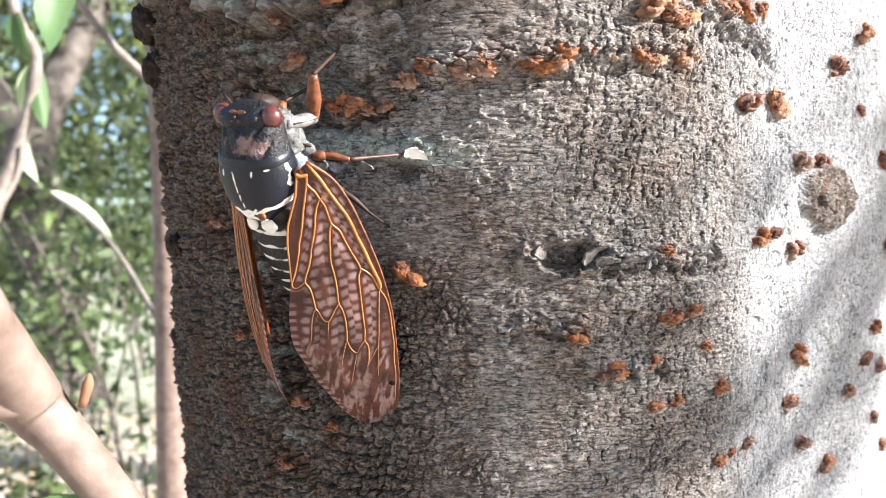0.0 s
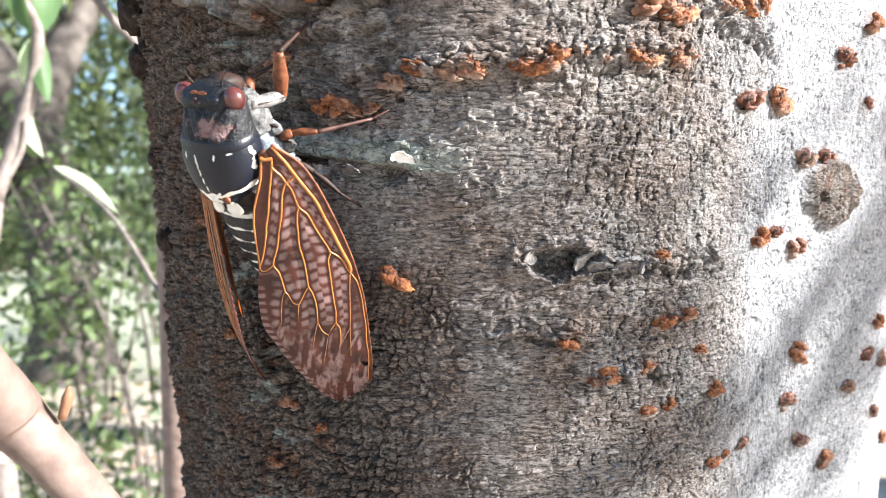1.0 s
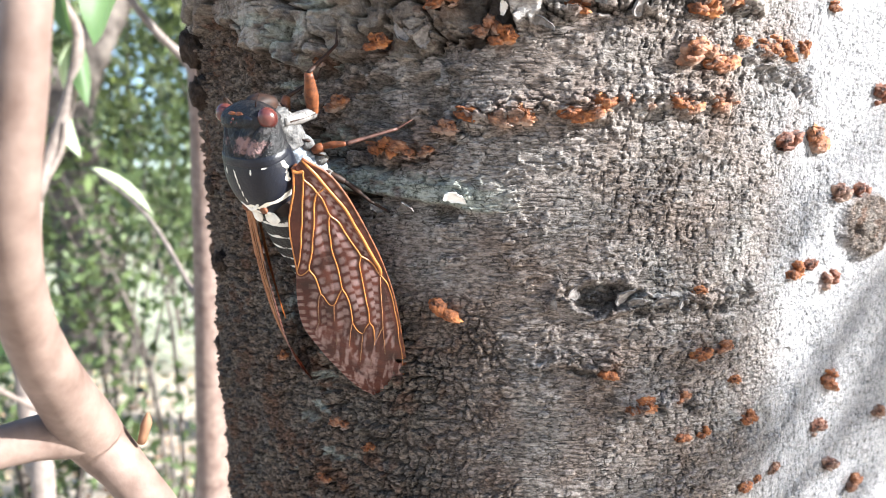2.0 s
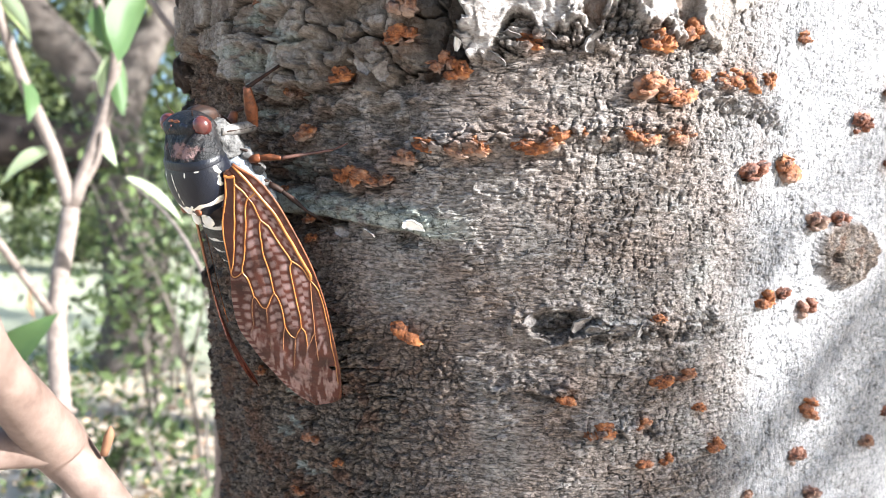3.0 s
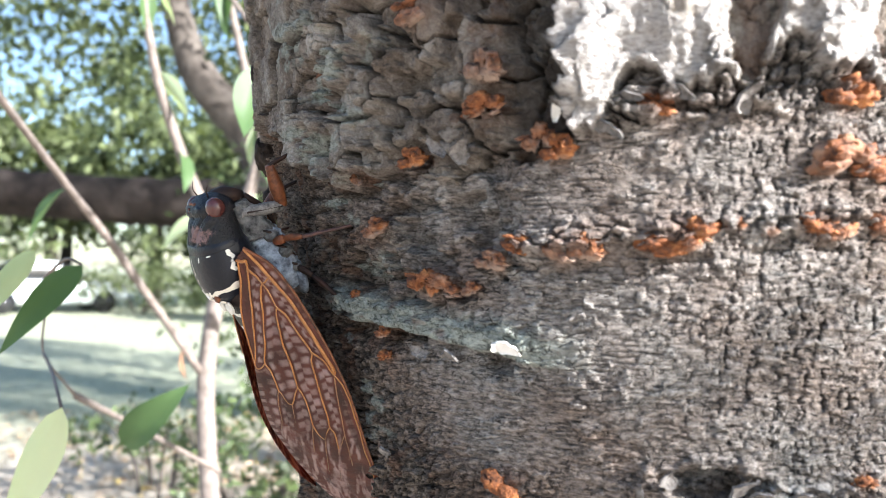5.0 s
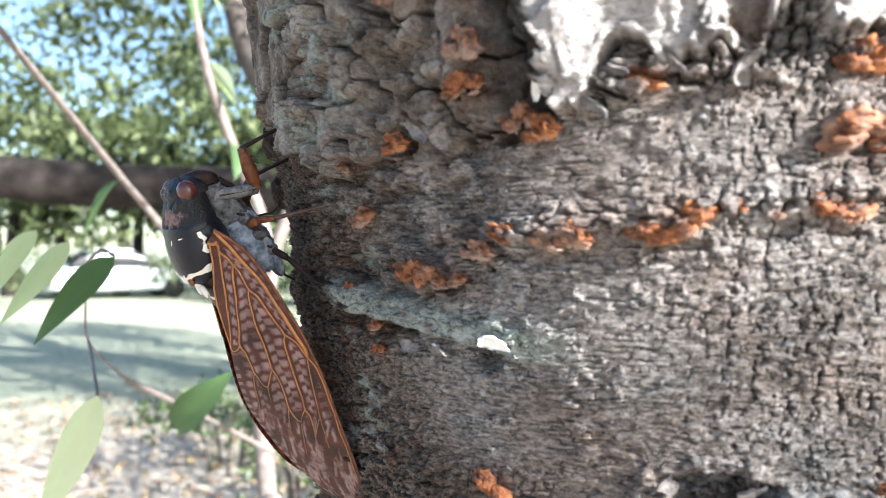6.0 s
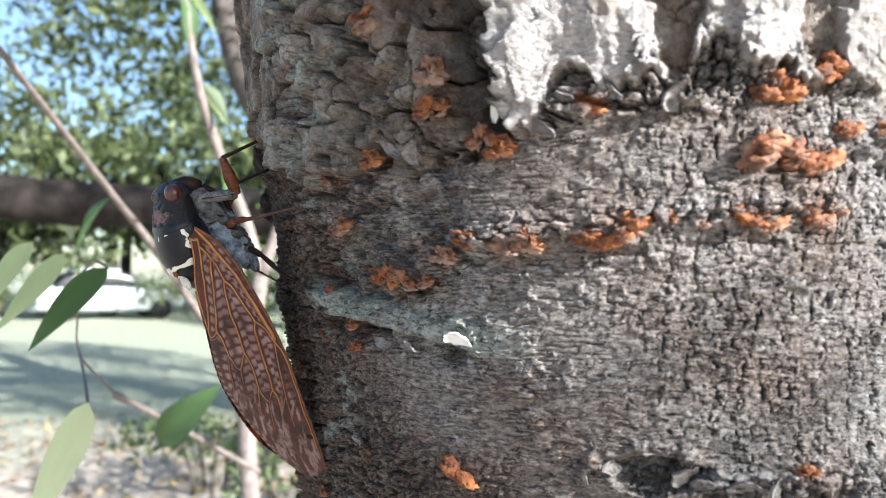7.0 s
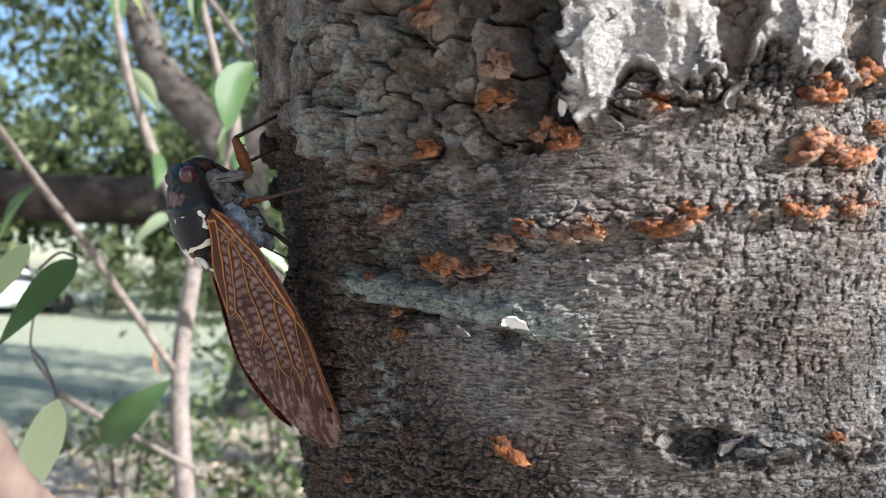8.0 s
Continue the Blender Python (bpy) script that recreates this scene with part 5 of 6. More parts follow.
    for s in (1, -1):
        v, f, uv = wing_sheet(LEAD, TRAIL, wing_height, 100, 300, hole=(14.0, -38.6, 0.4, 0.55) if s > 0 else None)
        w = part("fore_wing", ([tuple(c * MM for c in (Vector(wing_point(s, x, y)) + Vector((0, 0, z - wing_height(x, y))))) for x, y, z in v], f), WING, c, "brown patterned fore wing with orange veins")
        with_uv(w.data, uv, 100)
        thick = w.modifiers.new("thickness", "SOLIDIFY")
        thick.thickness = 0.00008
        vein(w, s, LEAD[:-1], 0.42, 0.14, LEG_AMBER)
        for _, r0, r1, material, line in VEINS:
            vein(w, s, line, r0, r1, material if s > 0 else VEIN_BROWN)
        lead2 = [(6.0, -1.0), (9.0, -6.0), (9.5, -14.0), (8.0, -22.0), (5.0, -28.0), (3.4, -29.5)]
        trail2 = [(5.9, -1.5), (5.2, -7.0), (4.4, -13.0), (3.6, -20.0), (3.0, -26.0), (3.4, -29.5)]
        v, f, uv = wing_sheet(lead2, trail2, wing_height, 10, 30, -1.3)
        hw = part("hind_wing", ([tuple(c * MM for c in (Vector(wing_point(s, x, y)) + Vector((0, 0, z - wing_height(x, y))))) for x, y, z in v], f), HIND_WING, c, "amber hind wing")
        with_uv(hw.data, uv, 10)
        part("wing_hinge", scaled(ball((6.3 * s, 1.0, -0.1), (0.7, 0.8, 0.8), 8, 12, 0.12), MM), LEG_AMBER, c)
        leg("front_leg", c, s, [(2.8, 6.7, -3.6), (2.6, 5.1, -10.5), (4.4, 12.0, -10.2), (2.6, 12.8, -20.0), (2.2, 14.8, -21.4)] if s > 0 else [(2.8, 6.7, -3.6), (3.6, 2.6, -9.0), (4.8, 6.2, -13.0), (3.8, 6.6, -20.0), (3.2, 8.2, -21.4)], [1.05, 1.2, 0.40], [LEG_PALE, LEG_AMBER, LEG_DARK])
        MIDDLE[s] = leg("middle_leg", c, s, [(4.2, 0.6, -6.6), (5.6, 0.4, -7.6), (9.0, -0.6, -9.2), (13.4, -2.6, -16.6), (15.4, -2.4, -18.6)], [0.8, 0.62, 0.36], [LEG_AMBER, LEG_AMBER, LEG_BROWN])
        leg("hind_leg", c, s, [(4.4, -4.4, -8.2), (6.4, -6.4, -9.4), (9.8, -10.4, -10.6), (11.6, -17.6, -16.4), (12.0, -20.0, -17.2)], [0.6, 0.5, 0.27], [LEG_DARK, LEG_DARK, LEG_DARK])
    return c


tree = build_tree()
cicada = build_cicada()


# ---- twigs and leaves near the trunk ----
def hang_leaf(parent, base, tip, width, roll, material, label="", face=None):
    base, tip = Vector(base), Vector(tip)
    d = tip - base
    geo = leaf_blade(d.length, width)
    m = Matrix.Translation(base) @ d.to_track_quat("X", "Z").to_matrix().to_4x4() @ pose(0, 0, 0, roll, 0, 0)
    if face:
        ax = d.normalized()
        up = Vector(face) - ax * ax.dot(Vector(face))
        up.normalize()
        m = Matrix.Translation(base) @ Matrix((ax, up.cross(ax), up)).transposed().to_4x4()
    return part("leaf", moved(geo, m), material, parent, label)


def build_branch():
    b = thing("branch", (-0.0538, 0.0927, 1.3318), "smooth pinkish-brown shrub branch with a swollen fork", "branch")
    o = b.location
    r = lambda pts: [Vector(p) - o for p in pts]
    part("stem", tube(r([(-0.0400, 0.1050, 1.3040), (-0.0444, 0.1005, 1.3136), (-0.0502, 0.0956, 1.3252), (-0.0538, 0.0927, 1.3318), (-0.0500, 0.0740, 1.3480), (-0.0445, 0.0625, 1.3610), (-0.0405, 0.0582, 1.3760), (-0.0390, 0.0570, 1.3920), (-0.0385, 0.0560, 1.4200)]), [0.0030, 0.0031, 0.0033, 0.0042, 0.0029, 0.0024, 0.0021, 0.0020, 0.0018], 44, 16, 0.02), TWIG, b)
    part("side_stem", tube(r([(-0.0538, 0.0927, 1.3316), (-0.0600, 0.0860, 1.3316), (-0.0700, 0.0760, 1.3290)]), [0.0038, 0.0028, 0.0024], 12, 14, 0.02), TWIG, b)
    hang_leaf(b, Vector((-0.0440, 0.1000, 1.3120)) - o, Vector((-0.0560, 0.0890, 1.3172)) - o, 0.006, 0, LEAF_NEAR, "", (0.3, -0.8, 0.5))
    part("bud", tube(r([(-0.0475, 0.0955, 1.3290), (-0.0466, 0.0953, 1.3320), (-0.0464, 0.0952, 1.3335)]), [0.0006, 0.0008, 0.0002], 6, 8), TWIG_DEAD, b)
    return b


def build_near_twigs():
    t = thing("leafy_twig", (-0.3343, 0.5419, 1.205), "thin pale twig with a few lance-shaped green leaves", "twig")
    o = t.location
    r = lambda p: Vector(p) - o
    part("stem", tube([r(p) for p in [(-0.3343, 0.5419, 1.205), (-0.3294, 0.4862, 1.2346), (-0.2992, 0.3907, 1.2779), (-0.2539, 0.302, 1.3115)]], [0.0024, 0.0020, 0.0018, 0.0020], 24, 8, 0.05), TWIG_PALE, t)
    part("stem", tube([r(p) for p in [(-0.2539, 0.302, 1.3115), (-0.2305, 0.2707, 1.3238), (-0.1945, 0.2241, 1.3434), (-0.1680, 0.1990, 1.3640), (-0.1600, 0.1900, 1.3720)]], [0.0011, 0.0006, 0.0004, 0.0003, 0.0002], 24, 8, 0.05), TWIG_PALE, t)
    hang_leaf(t, r((-0.2419, 0.3204, 1.2846)), r((-0.205, 0.3059, 1.3138)), 0.018, 25, LEAF_NEAR, "", (0.7, -0.6, 0.5))
    hang_leaf(t, r((-0.1432, 0.1815, 1.3354)), r((-0.1317, 0.1567, 1.3110)), 0.0098, 70, LEAF_SUNLIT, "leaf coloured cream-green as if sunlit", (0.8, -0.5, 0.3))
    part("leaf_stalk", tube([r(p) for p in [(-0.1945, 0.2241, 1.3434), (-0.166, 0.200, 1.342), (-0.1432, 0.1815, 1.3354)]], [0.0006, 0.0005], 8, 6), TWIG_PALE, t)
    hang_leaf(t, r((-0.1427, 0.1865, 1.3753)), r((-0.1391, 0.1598, 1.3582)), 0.0080, 40, LEAF_NEAR, "", (0.7, -0.7, 0.4))
    hang_leaf(t, r((-0.1544, 0.1811, 1.3795)), r((-0.147, 0.1583, 1.3618)), 0.0062, 75, LEAF_PALE_LIT, "", (0.9, -0.2, 0.6))
    hang_leaf(t, r((-0.1675, 0.1808, 1.383)), r((-0.1589, 0.1594, 1.3669)), 0.0062, 15, LEAF_PALE_LIT, "", (0.6, -0.2, 0.9))
    part("leaf_stalk", tube([r(p) for p in [(-0.1640, 0.1950, 1.3720), (-0.152, 0.190, 1.377), (-0.1427, 0.1865, 1.3753)]], [0.0005, 0.0004], 8, 6), TWIG_PALE, t)
    return t


def build_shrub_stem():
    t = thing("young_shrub", (-0.3343, 0.5419, 0.0), "slender forked shrub with pale bark and few leaves", "shrub")
    o = t.location
    r = lambda p: Vector(p) - o
    main = [(-0.3243, 0.5369, -0.02), (-0.3283, 0.5389, 0.6734), (-0.3343, 0.5419, 1.1234), (-0.3459, 0.5501, 1.1603), (-0.3684, 0.5679, 1.2762), (-0.3642, 0.5796, 1.3731)]
    right = [(-0.3642, 0.5796, 1.3731), (-0.3413, 0.5894, 1.4538), (-0.3296, 0.5862, 1.5117), (-0.338, 0.5717, 1.5477), (-0.358, 0.5617, 1.6377)]
    left = [(-0.3642, 0.5796, 1.3731), (-0.3756, 0.5703, 1.423), (-0.391, 0.5519, 1.4795), (-0.4008, 0.5283, 1.5449), (-0.4108, 0.5183, 1.6249)]
    low = [(-0.3706, 0.5669, 1.2788), (-0.3794, 0.4652, 1.3879), (-0.3666, 0.4043, 1.4284), (-0.3266, 0.321, 1.4613), (-0.2919, 0.258, 1.4819), (-0.2663, 0.2151, 1.4936)]
    part("stem", tube([r(p) for p in main], [0.012, 0.011, 0.0088, 0.0084, 0.0080, 0.0072], 40, 12, 0.03), TWIG_PALE, t)
    part("twig", tube([r(p) for p in right], [0.0062, 0.0048, 0.003], 24, 10, 0.04), TWIG_PALE, t)
    part("twig", tube([r(p) for p in left], [0.0062, 0.0048, 0.003], 24, 10, 0.04), TWIG_PALE, t)
    part("twig", tube([r(p) for p in low], [0.0034, 0.0030, 0.0025, 0.0020, 0.0015, 0.0011], 30, 10, 0.04), TWIG_PALE, t)
    spur = r(main[-1]).lerp(r(right[1]), 0.15)
    part("twig", tube([spur, spur + Vector((0.016, 0.004, 0.030)), spur + Vector((0.022, 0.002, 0.055))], [0.0045, 0.003, 0.0015], 12, 8, 0.04), TWIG_PALE, t)
    rnd = random.Random(12)
    for base in right[1:] + left[1:] + [left[-1], right[-1], right[2], low[2]]:
        d = Vector((rnd.uniform(-1, 1), rnd.uniform(-0.6, 0.6), rnd.uniform(-1.6, -0.5))).normalized() * rnd.uniform(0.04, 0.06)
        hang_leaf(t, r(base), r(base) + d, 0.017, rnd.uniform(-60, 60), rnd.choice((LEAF_NEAR, LEAF_PALE_LIT)))
    q = r(low[0]).lerp(r(low[1]), 0.25)
    hang_leaf(t, q, q + Vector((-0.002, -0.004, -0.028)), 0.012, 30, TWIG_DEAD, "withered brown leaf")
    return t


def build_sapling():
    s = thing("sapling", (-0.156, 0.42, 0.0), "straight pinkish-grey sapling close behind the trunk", "sapling")
    part("stem", tube([(0.03, 0.03, -0.02), (0.008, 0.01, 0.8), (-0.001, 0.0, 1.35), (-0.006, -0.006, 1.6), (-0.02, 0.02, 2.4)], [0.0125, 0.0105, 0.0090, 0.0082, 0.004], 40, 14, 0.02), TWIG, s)
    part("side_twig", tube([(-0.002, 0.004, 1.40), (-0.018, 0.020, 1.452), (-0.040, 0.012, 1.478), (-0.060, 0.005, 1.505), (-0.10, -0.01, 1.56)], [0.0030, 0.0028, 0.0022, 0.0016], 20, 8, 0.04), TWIG_PALE, s)
    hang_leaf(s, (-0.130, 0.105, 1.398), (-0.085, 0.128, 1.374), 0.012, 40, LEAF_PALE_LIT, "pale curled leaf")
    part("side_twig", tube([(-0.001, 0.0, 1.30), (-0.06, 0.05, 1.36), (-0.130, 0.105, 1.398)], [0.002, 0.0014, 0.0008], 12, 6), TWIG_PALE, s)
    hang_leaf(s, (0.000, -0.110, 1.470), (-0.014, -0.124, 1.436), 0.02, 60, LEAF_NEAR)
    part("side_twig", tube([(-0.012, 0.01, 1.52), (0.0, -0.06, 1.51), (0.0, -0.110, 1.470)], [0.0018, 0.0012, 0.0007], 12, 6), TWIG_PALE, s)
    return s


def build_shade_twig():
    """An unseen leafy spray, added towards the sun to dapple the trunk's sunny side."""
    t = thing("added_spray", on_trunk(40, 1.36) + sun_way * 1.1, "unseen leafy twig added to dapple the trunk", "twig")
    o = t.location
    rnd = random.Random(21)
    tips = []
    for deg, z, far, ln in ((8, 1.312, 0.45, 0.05), (-2, 1.330, 0.42, 0.04), (5, 1.354, 0.42, 0.028), (-4, 1.361, 0.40, 0.022), (34, 1.362, 0.5, 0.022), (62, 1.3445, 0.42, 0.04), (78, 1.342, 0.40, 0.05), (72, 1.317, 0.45, 0.04), (56, 1.309, 0.5, 0.04), (40, 1.327, 0.55, 0.03), (82, 1.366, 0.42, 0.04), (74, 1.378, 0.5, 0.03), (36, 1.300, 0.5, 0.04), (60, 1.291, 0.5, 0.04), (33, 1.316, 0.52, 0.03), (56, 1.337, 0.45, 0.026), (72, 1.335, 0.42, 0.030), (68, 1.352, 0.44, 0.024), (58, 1.378, 0.42, 0.014), (68, 1.390, 0.45, 0.020)):
        p = on_trunk(deg, z) + sun_way * far * 2.3 - o
        d = (Vector((-0.3, -0.9, 0)) + Vector((rnd.uniform(-0.3, 0.3), 0, rnd.uniform(-0.5, 0.3)))).normalized()
        hang_leaf(t, p - d * ln * 0.5, p + d * ln * 0.5, ln * rnd.uniform(0.4, 0.6), rnd.uniform(50, 110), LEAF_NEAR)
        tips.append(p - d * ln * 0.5)
    top = Vector((0.05, 0.25, 0.45))
    part("stem", tube([top, Vector((0.02, 0.12, 0.2)), Vector((0, 0.06, 0.06))], [0.004, 0.003, 0.002], 16, 8), TWIG, t)
    for k, p in enumerate(tips):
        part("leaf_stalk", tube([Vector((0, 0.06, 0.06)).lerp(top, 0.08 * (k % 5)), (p + Vector((0, 0.06, 0.08))) * 0.7, p], [0.0011, 0.0006], 10, 5), TWIG, t)


build_shade_twig()
build_branch()
build_near_twigs()
build_shrub_stem()
build_sapling()


# ---- the garden behind ----
def polar(az, dist, z=0.0):
    """A place by degrees to the left of +y and metres."""
    return Vector((-math.sin(radians(az)) * dist, math.cos(radians(az)) * dist, z))


def build_old_tree():
    base = polar(28, 7.0)
    t = thing("old_tree", base, "old grey tree with a long horizontal limb over the lawn, coloured dark as shade", "tree")
    r = lambda az, d, z: polar(az, d, z) - base
    part("trunk", tube([r(28, 7, -0.1), r(28, 7, 0.5), r(28.5, 7, 1.2), r(29.5, 7, 1.9), r(30.5, 7.0, 2.4)], [0.42, 0.30, 0.27, 0.26, 0.24], 24, 18, 0.05, True, 1), OLD_BARK, t)
    # this limb's dark colour carries the shade of the crown above it
    part("limb", tube([r(29.5, 7, 1.85), r(34, 6.9, 1.97), r(42, 6.9, 1.97), r(52, 7.0, 2.0), r(64, 7.4, 2.1)], [0.25, 0.23, 0.21, 0.19, 0.12], 30, 14, 0.06, True, 2), SHADE_DARK_BARK, t)
    part("limb", tube([r(30, 7, 2.2), r(32.5, 7.0, 2.7), r(36.5, 7.0, 3.3), r(39, 7.2, 4.4)], [0.23, 0.20, 0.16, 0.1], 24, 14, 0.06, True, 3), OLD_BARK, t)
    part("limb", tube([r(30, 7, 2.2), r(28, 7.1, 2.9), r(25, 7.4, 3.8)], [0.2, 0.16, 0.1], 20, 12, 0.06, True, 4), OLD_BARK, t)
    part("crown", leaf_cloud(r(36, 7.6, 4.6), (3.4, 1.6, 1.3), 3000, 0.15, 31), LEAF_FAR, t)
    part("crown", leaf_cloud(r(47, 8.2, 4.3), (2.8, 1.5, 1.3), 1900, 0.13, 33), LEAF_FAR, t)
    part("crown", leaf_cloud(r(25, 7.8, 3.4), (1.5, 1.4, 1.1), 1500, 0.14, 32), LEAF_FAR, t)


def build_shrub(az, dist, size, count, leaf, seed, label, material=None, tall=0.5):
    base = polar(az, dist)
    s = thing("shrub", base, label, "shrub", "garden shrubs")
    rnd = random.Random(seed)
    for k in range(5):
        a = rnd.uniform(0, 6.28)
        part("stem", tube([(0.1 * math.cos(a), 0.1 * math.sin(a), -0.03), (0.3 * size[0] * math.cos(a), 0.3 * size[1] * math.sin(a), size[2] * 0.9), (0.7 * size[0] * math.cos(a), 0.7 * size[1] * math.sin(a), size[2] * 1.7)], [0.014, 0.010, 0.004], 10, 6, 0.05, True, k), OLD_BARK, s)
    part("leaves", leaf_cloud((0, 0, size[2] * 1.1), size, count, leaf, seed), material or LEAF_BUSH, s)


def build_far_tree(az, dist, height, spread, count, seed):
    base = polar(az, dist)
    t = thing("far_tree", base, "leafy broad tree beyond the lawn", "tree", "trees beyond the lawn")
    part("trunk", tube([(0, 0, -0.1), (0.1, 0, height * 0.3), (0, 0.1, height * 0.75)], [0.28, 0.2, 0.06], 12, 10, 0.05, True, seed), SHADE_DARK_BARK, t)
    part("crown", leaf_cloud((0, 0, height * 0.62), (spread, spread, height * 0.42), count * 2 // 5, 0.42, seed, 0.0, 2.2, 110, 0.12), LEAF_FAR, t)


def build_car(az, dist, yaw):
    c = thing("car", polar(az, dist), "pale blue-white car parked beyond the lawn", "car")
    c.rotation_euler = (0, 0, radians(yaw))
    white = plain_material("car_paint", (0.62, 0.68, 0.74), (0.70, 0.75, 0.80), 2, 0.25, 0.6, 0)
    dark = plain_material("car_dark", (0.015, 0.016, 0.018), (0.03, 0.03, 0.034), 4, 0.2, 0.6, 0)
    swap = lambda geo: ([(v[1], v[0], v[2]) for v in geo[0]], [tuple(reversed(f)) for f in geo[1]])
    part("body", swap(loft([(-2.1, 0.6, 0.7, 0.3), (-1.9, 0.82, 0.95, 0.25), (-0.6, 0.86, 1.0, 0.22), (0.9, 0.86, 0.98, 0.22), (1.9, 0.8, 0.85, 0.25), (2.1, 0.6, 0.6, 0.32)], 5, 32, 4)), white, c)
    part("cabin", swap(loft([(-1.6, 0.72, 1.0, 0.85), (-1.1, 0.70, 1.42, 0.85), (0.2, 0.70, 1.48, 0.85), (1.0, 0.72, 1.05, 0.85)], 5, 32, 4)), dark, c)
    part("roof", swap(loft([(-1.1, 0.62, 1.46, 1.40), (-0.4, 0.64, 1.52, 1.42), (0.2, 0.62, 1.50, 1.42)], 4, 24, 4)), white, c)
    for x in (-1.3, 1.35):
        for y in (-0.8, 0.8):
            part("wheel", tube([(x, y - 0.1, 0.32), (x, y + 0.1, 0.32)], [0.32, 0.32], 2, 20), dark, c)


def build_litter():
    rng = np.random.default_rng(8)
    n = 2600
    az, d = np.radians(rng.uniform(12, 62, n)), rng.uniform(1.6, 7.5, n) ** 1.0
    x, y = -np.sin(az) * d, np.cos(az) * d
    verts, faces = [], []
    for i in range(n):
        a, s = rng.uniform(0, 6.28), rng.uniform(0.02, 0.045)
        c, q = math.cos(a) * s, math.sin(a) * s
        o = len(verts)
        for px, py, pz in ((-c, -q, 0.03), (q * 0.45, -c * 0.45, 0.045), (c, q, 0.035), (-q * 0.45, c * 0.45, 0.05)):
            verts.append((x[i] + px, y[i] + py, pz + rng.uniform(0, 0.012)))
        faces.append((o, o + 1, o + 2, o + 3))
    k = Nodes("fallen_leaves")
    g = k.add("ShaderNodeNewGeometry")
    col = k.ramp(g.outputs["Random Per Island"], [(0.1, (0.14, 0.075, 0.04)), (0.5, (0.34, 0.22, 0.13)), (0.85, (0.55, 0.42, 0.28)), (1.0, (0.62, 0.45, 0.08))])
    tagged(mesh_object("fallen_leaves", verts, faces, k.set(Base_Color=col, Roughness=0.7), False), "brown and tan fallen leaves strewn over soil", "leaf litter", kind="stuff")


build_old_tree()
for az, dist, size, count, leaf, seed in (
    (21, 3.4, (0.8, 0.7, 0.9), 1500, 0.07, 41),
    (26, 5.2, (1.0, 0.8, 1.1), 1900, 0.075, 42),
    (31, 3.4, (0.5, 0.5, 0.42), 700, 0.055, 43),
    (38, 4.6, (0.6, 0.5, 0.30), 600, 0.06, 44),
    (22, 2.2, (0.35, 0.35, 0.42), 420, 0.05, 45),
    (15, 6.2, (1.5, 1.0, 1.7), 2600, 0.10, 46),
    (21.5, 8.5, (1.8, 1.0, 2.1), 2600, 0.13, 47),
):
    build_shrub(az, dist, size, count, leaf, seed, "loose green shrub with small sunlit leaves")
for az, dist, size, count, seed in ((33, 20, (2.2, 1.5, 0.9), 2400, 51), (40, 23, (2.6, 1.5, 0.8), 2400, 52), (26, 18, (2.5, 1.6, 1.3), 3000, 53), (55, 22, (2.4, 1.5, 0.8), 2000, 54)):
    build_shrub(az, dist, size, count, 0.16, seed, "dense dark hedge shrub beyond the lawn", LEAF_FAR)
for az, dist, height, spread, count, seed in ((16, 24, 11, 4.5, 7000, 61), (26, 30, 13, 5.5, 8000, 62), (36, 34, 12, 5.5, 7000, 63), (45, 32, 10, 5.0, 5000, 64), (54, 36, 12, 5.5, 6000, 65), (63, 30, 12, 5.0, 5000, 66), (31, 26, 8, 4.0, 5000, 67), (50, 27, 7.5, 3.6, 4000, 68)):
    build_far_tree(az, dist, height, spread, count, seed)
for az, dist, height, spread, count, seed in ((32, 24, 7.0, 3.4, 7000, 71), (39, 25, 6.6, 3.6, 7000, 72), (46, 26, 6.4, 3.6, 6000, 73), (53, 26, 6.0, 3.4, 5000, 74)):
    build_far_tree(az, dist, height, spread, count, seed)
# unseen tree, added so that its crown shades the limb and lawn
shade = thing("added_shade_tree", (2.6, 3.4, 0), "unseen leafy tree added to shade the old tree's limb and the lawn", "tree")
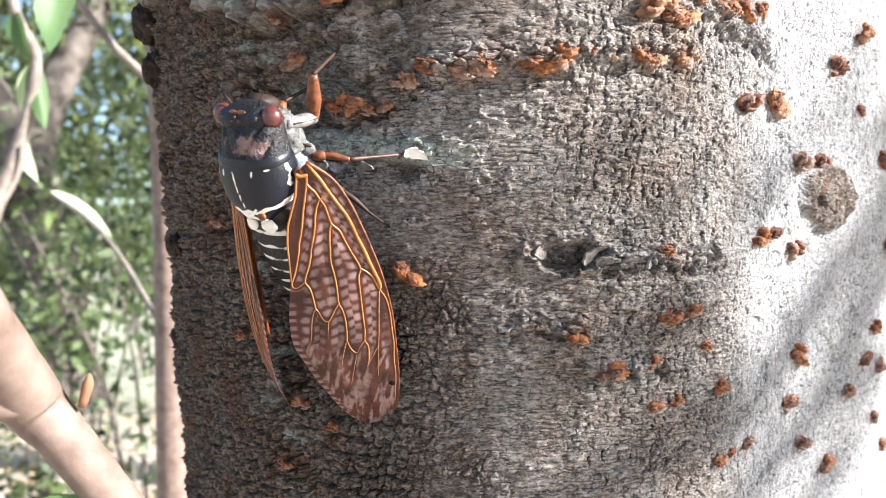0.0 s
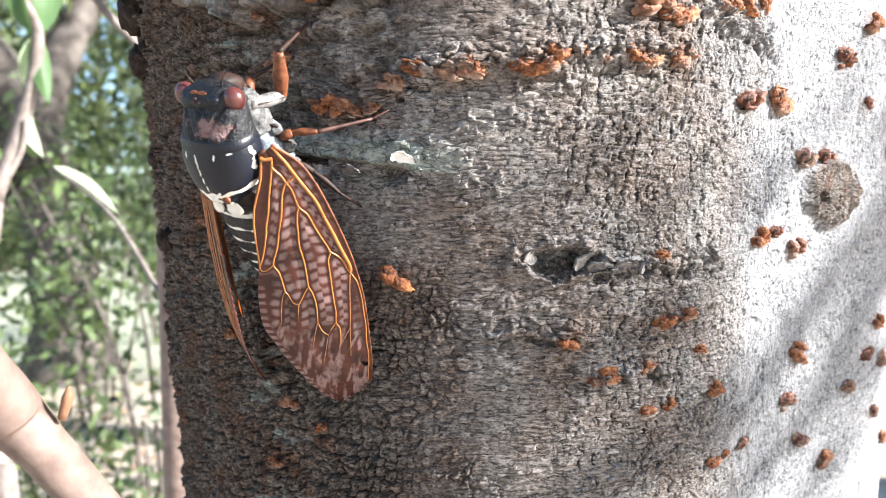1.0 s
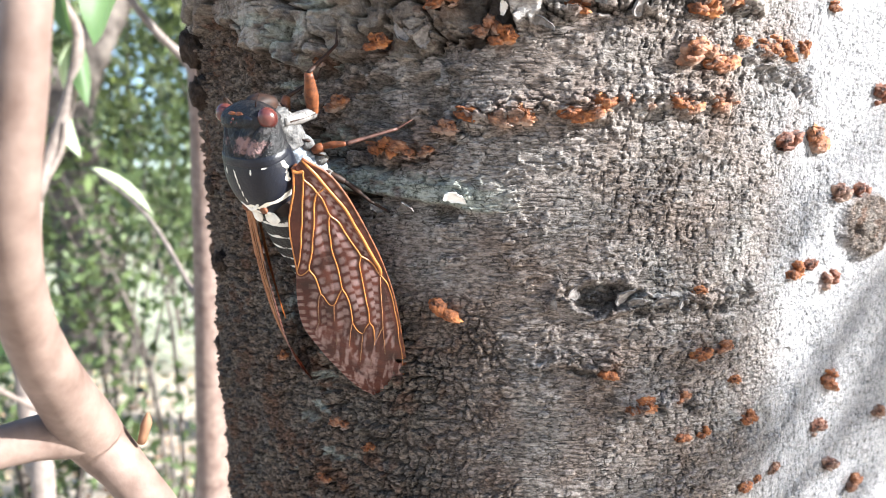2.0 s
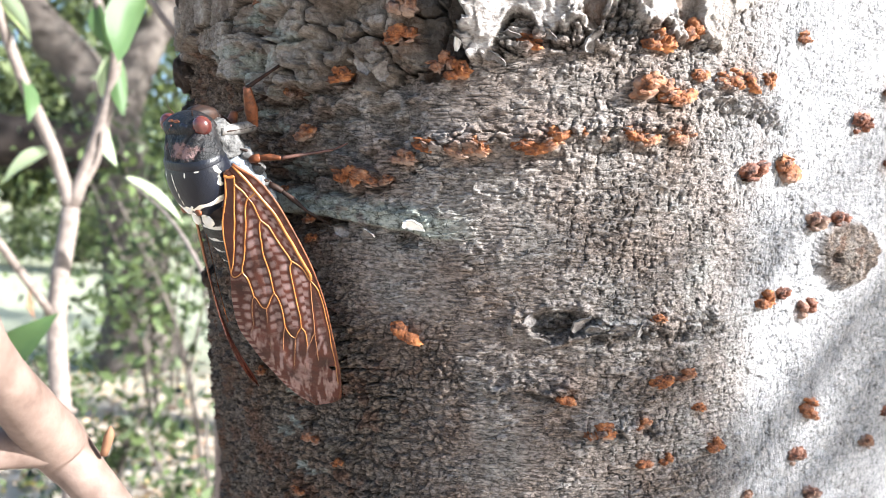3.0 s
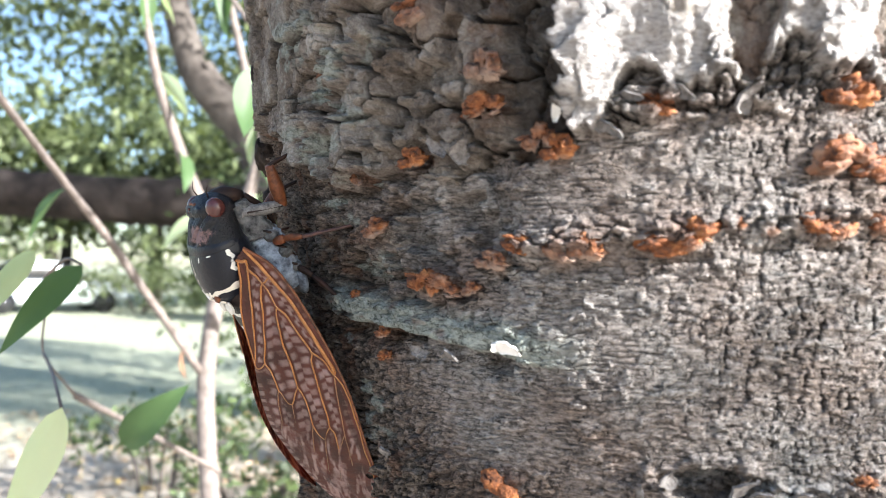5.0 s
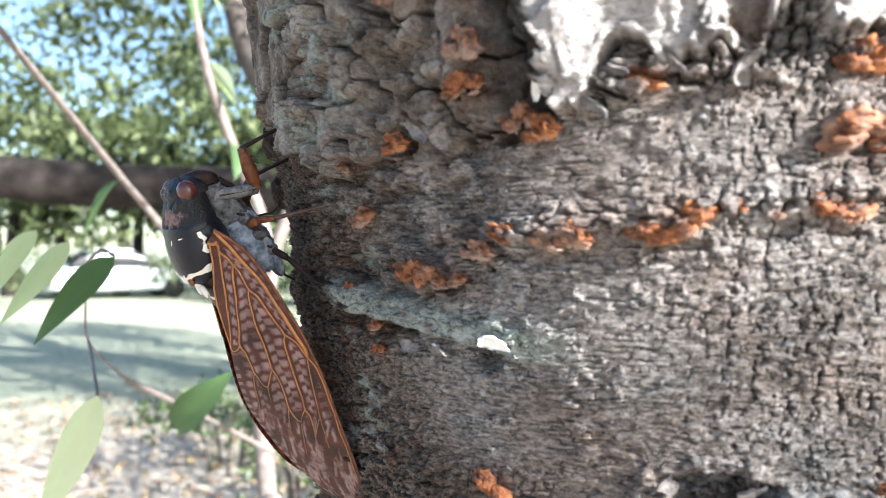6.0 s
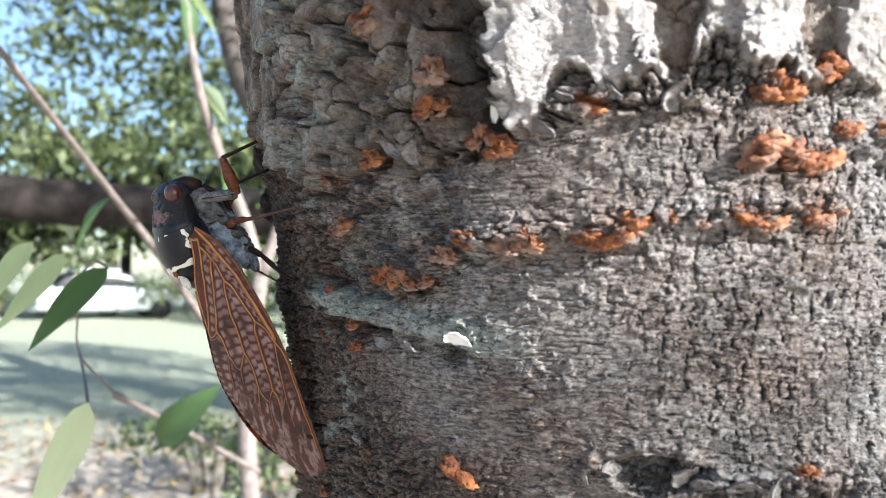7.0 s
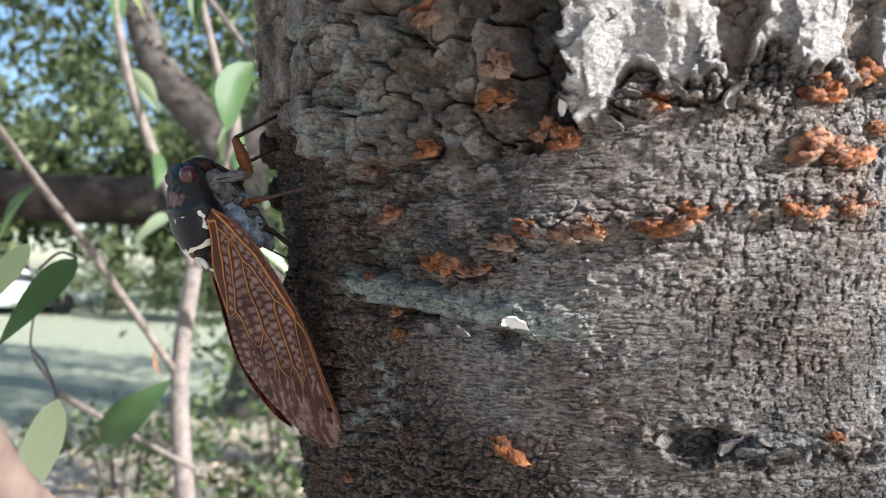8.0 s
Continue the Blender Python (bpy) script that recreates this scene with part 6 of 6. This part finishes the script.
part("trunk", tube([(0, 0, -0.1), (0.05, 0, 2.5), (0.0, 0.1, 5.0)], [0.22, 0.16, 0.06], 14, 10, 0.05, True, 3), SHADE_DARK_BARK, shade)
part("crown", leaf_cloud((0.3, 0.0, 5.2), (1.6, 1.8, 1.4), 2600, 0.15, 71), LEAF_FAR, shade)
build_car(46, 24, 60)
build_litter()


# ---- what moves ----
CICADA = [
    (0.0, -0.02520, 0.10421, 1.36110, 120.75, 8.73, -25.48),
    (0.5, -0.02552, 0.10320, 1.36262, 122.21, 9.61, -24.92),
    (1.0, -0.02744, 0.10388, 1.36468, 122.10, 9.80, -24.86),
    (1.5, -0.03033, 0.10425, 1.36671, 124.02, 9.09, -26.62),
    (1.7, -0.03106, 0.10478, 1.36763, 123.96, 8.58, -28.15),
    (2.8, -0.03696, 0.10883, 1.37221, 117.29, 5.18, -28.57),
    (3.0, -0.03791, 0.10812, 1.37256, 118.70, 6.74, -29.84),
    (3.5, -0.04159, 0.11038, 1.37336, 118.82, 6.11, -30.44),
    (4.0, -0.04402, 0.11237, 1.37503, 117.71, 7.30, -31.73),
    (4.5, -0.04682, 0.11542, 1.37602, 116.18, 5.21, -35.58),
    (4.7, -0.04759, 0.11746, 1.37610, 117.78, 6.27, -36.36),
    (5.8, -0.05330, 0.12039, 1.37741, 114.80, 4.00, -35.37),
    (6.0, -0.05366, 0.12008, 1.37767, 116.32, 5.02, -33.99),
    (6.5, -0.05627, 0.12252, 1.37812, 116.42, 4.04, -34.42),
    (7.0, -0.05904, 0.12429, 1.37949, 115.75, 4.45, -36.76),
    (7.5, -0.06202, 0.12635, 1.38072, 116.53, 5.21, -39.81),
    (8.0, -0.06209, 0.12613, 1.38103, 117.75, 5.65, -40.95),
]


def motions():
    hip = (4.2 * MM, 0.6 * MM, -6.6 * MM)
    walk(MIDDLE[1][0], [(t, pose(*hip, 0, 0, a)) for t, a in ((0, 0), (0.5, -6), (1.0, 16), (1.5, 20), (3.0, 10), (4.0, 8), (4.7, 14), (6.0, 16), (8.0, 16))])
    walk(cicada, [(t, pose(x, y, z, rx, ry, rz)) for t, x, y, z, rx, ry, rz in CICADA])


motions()
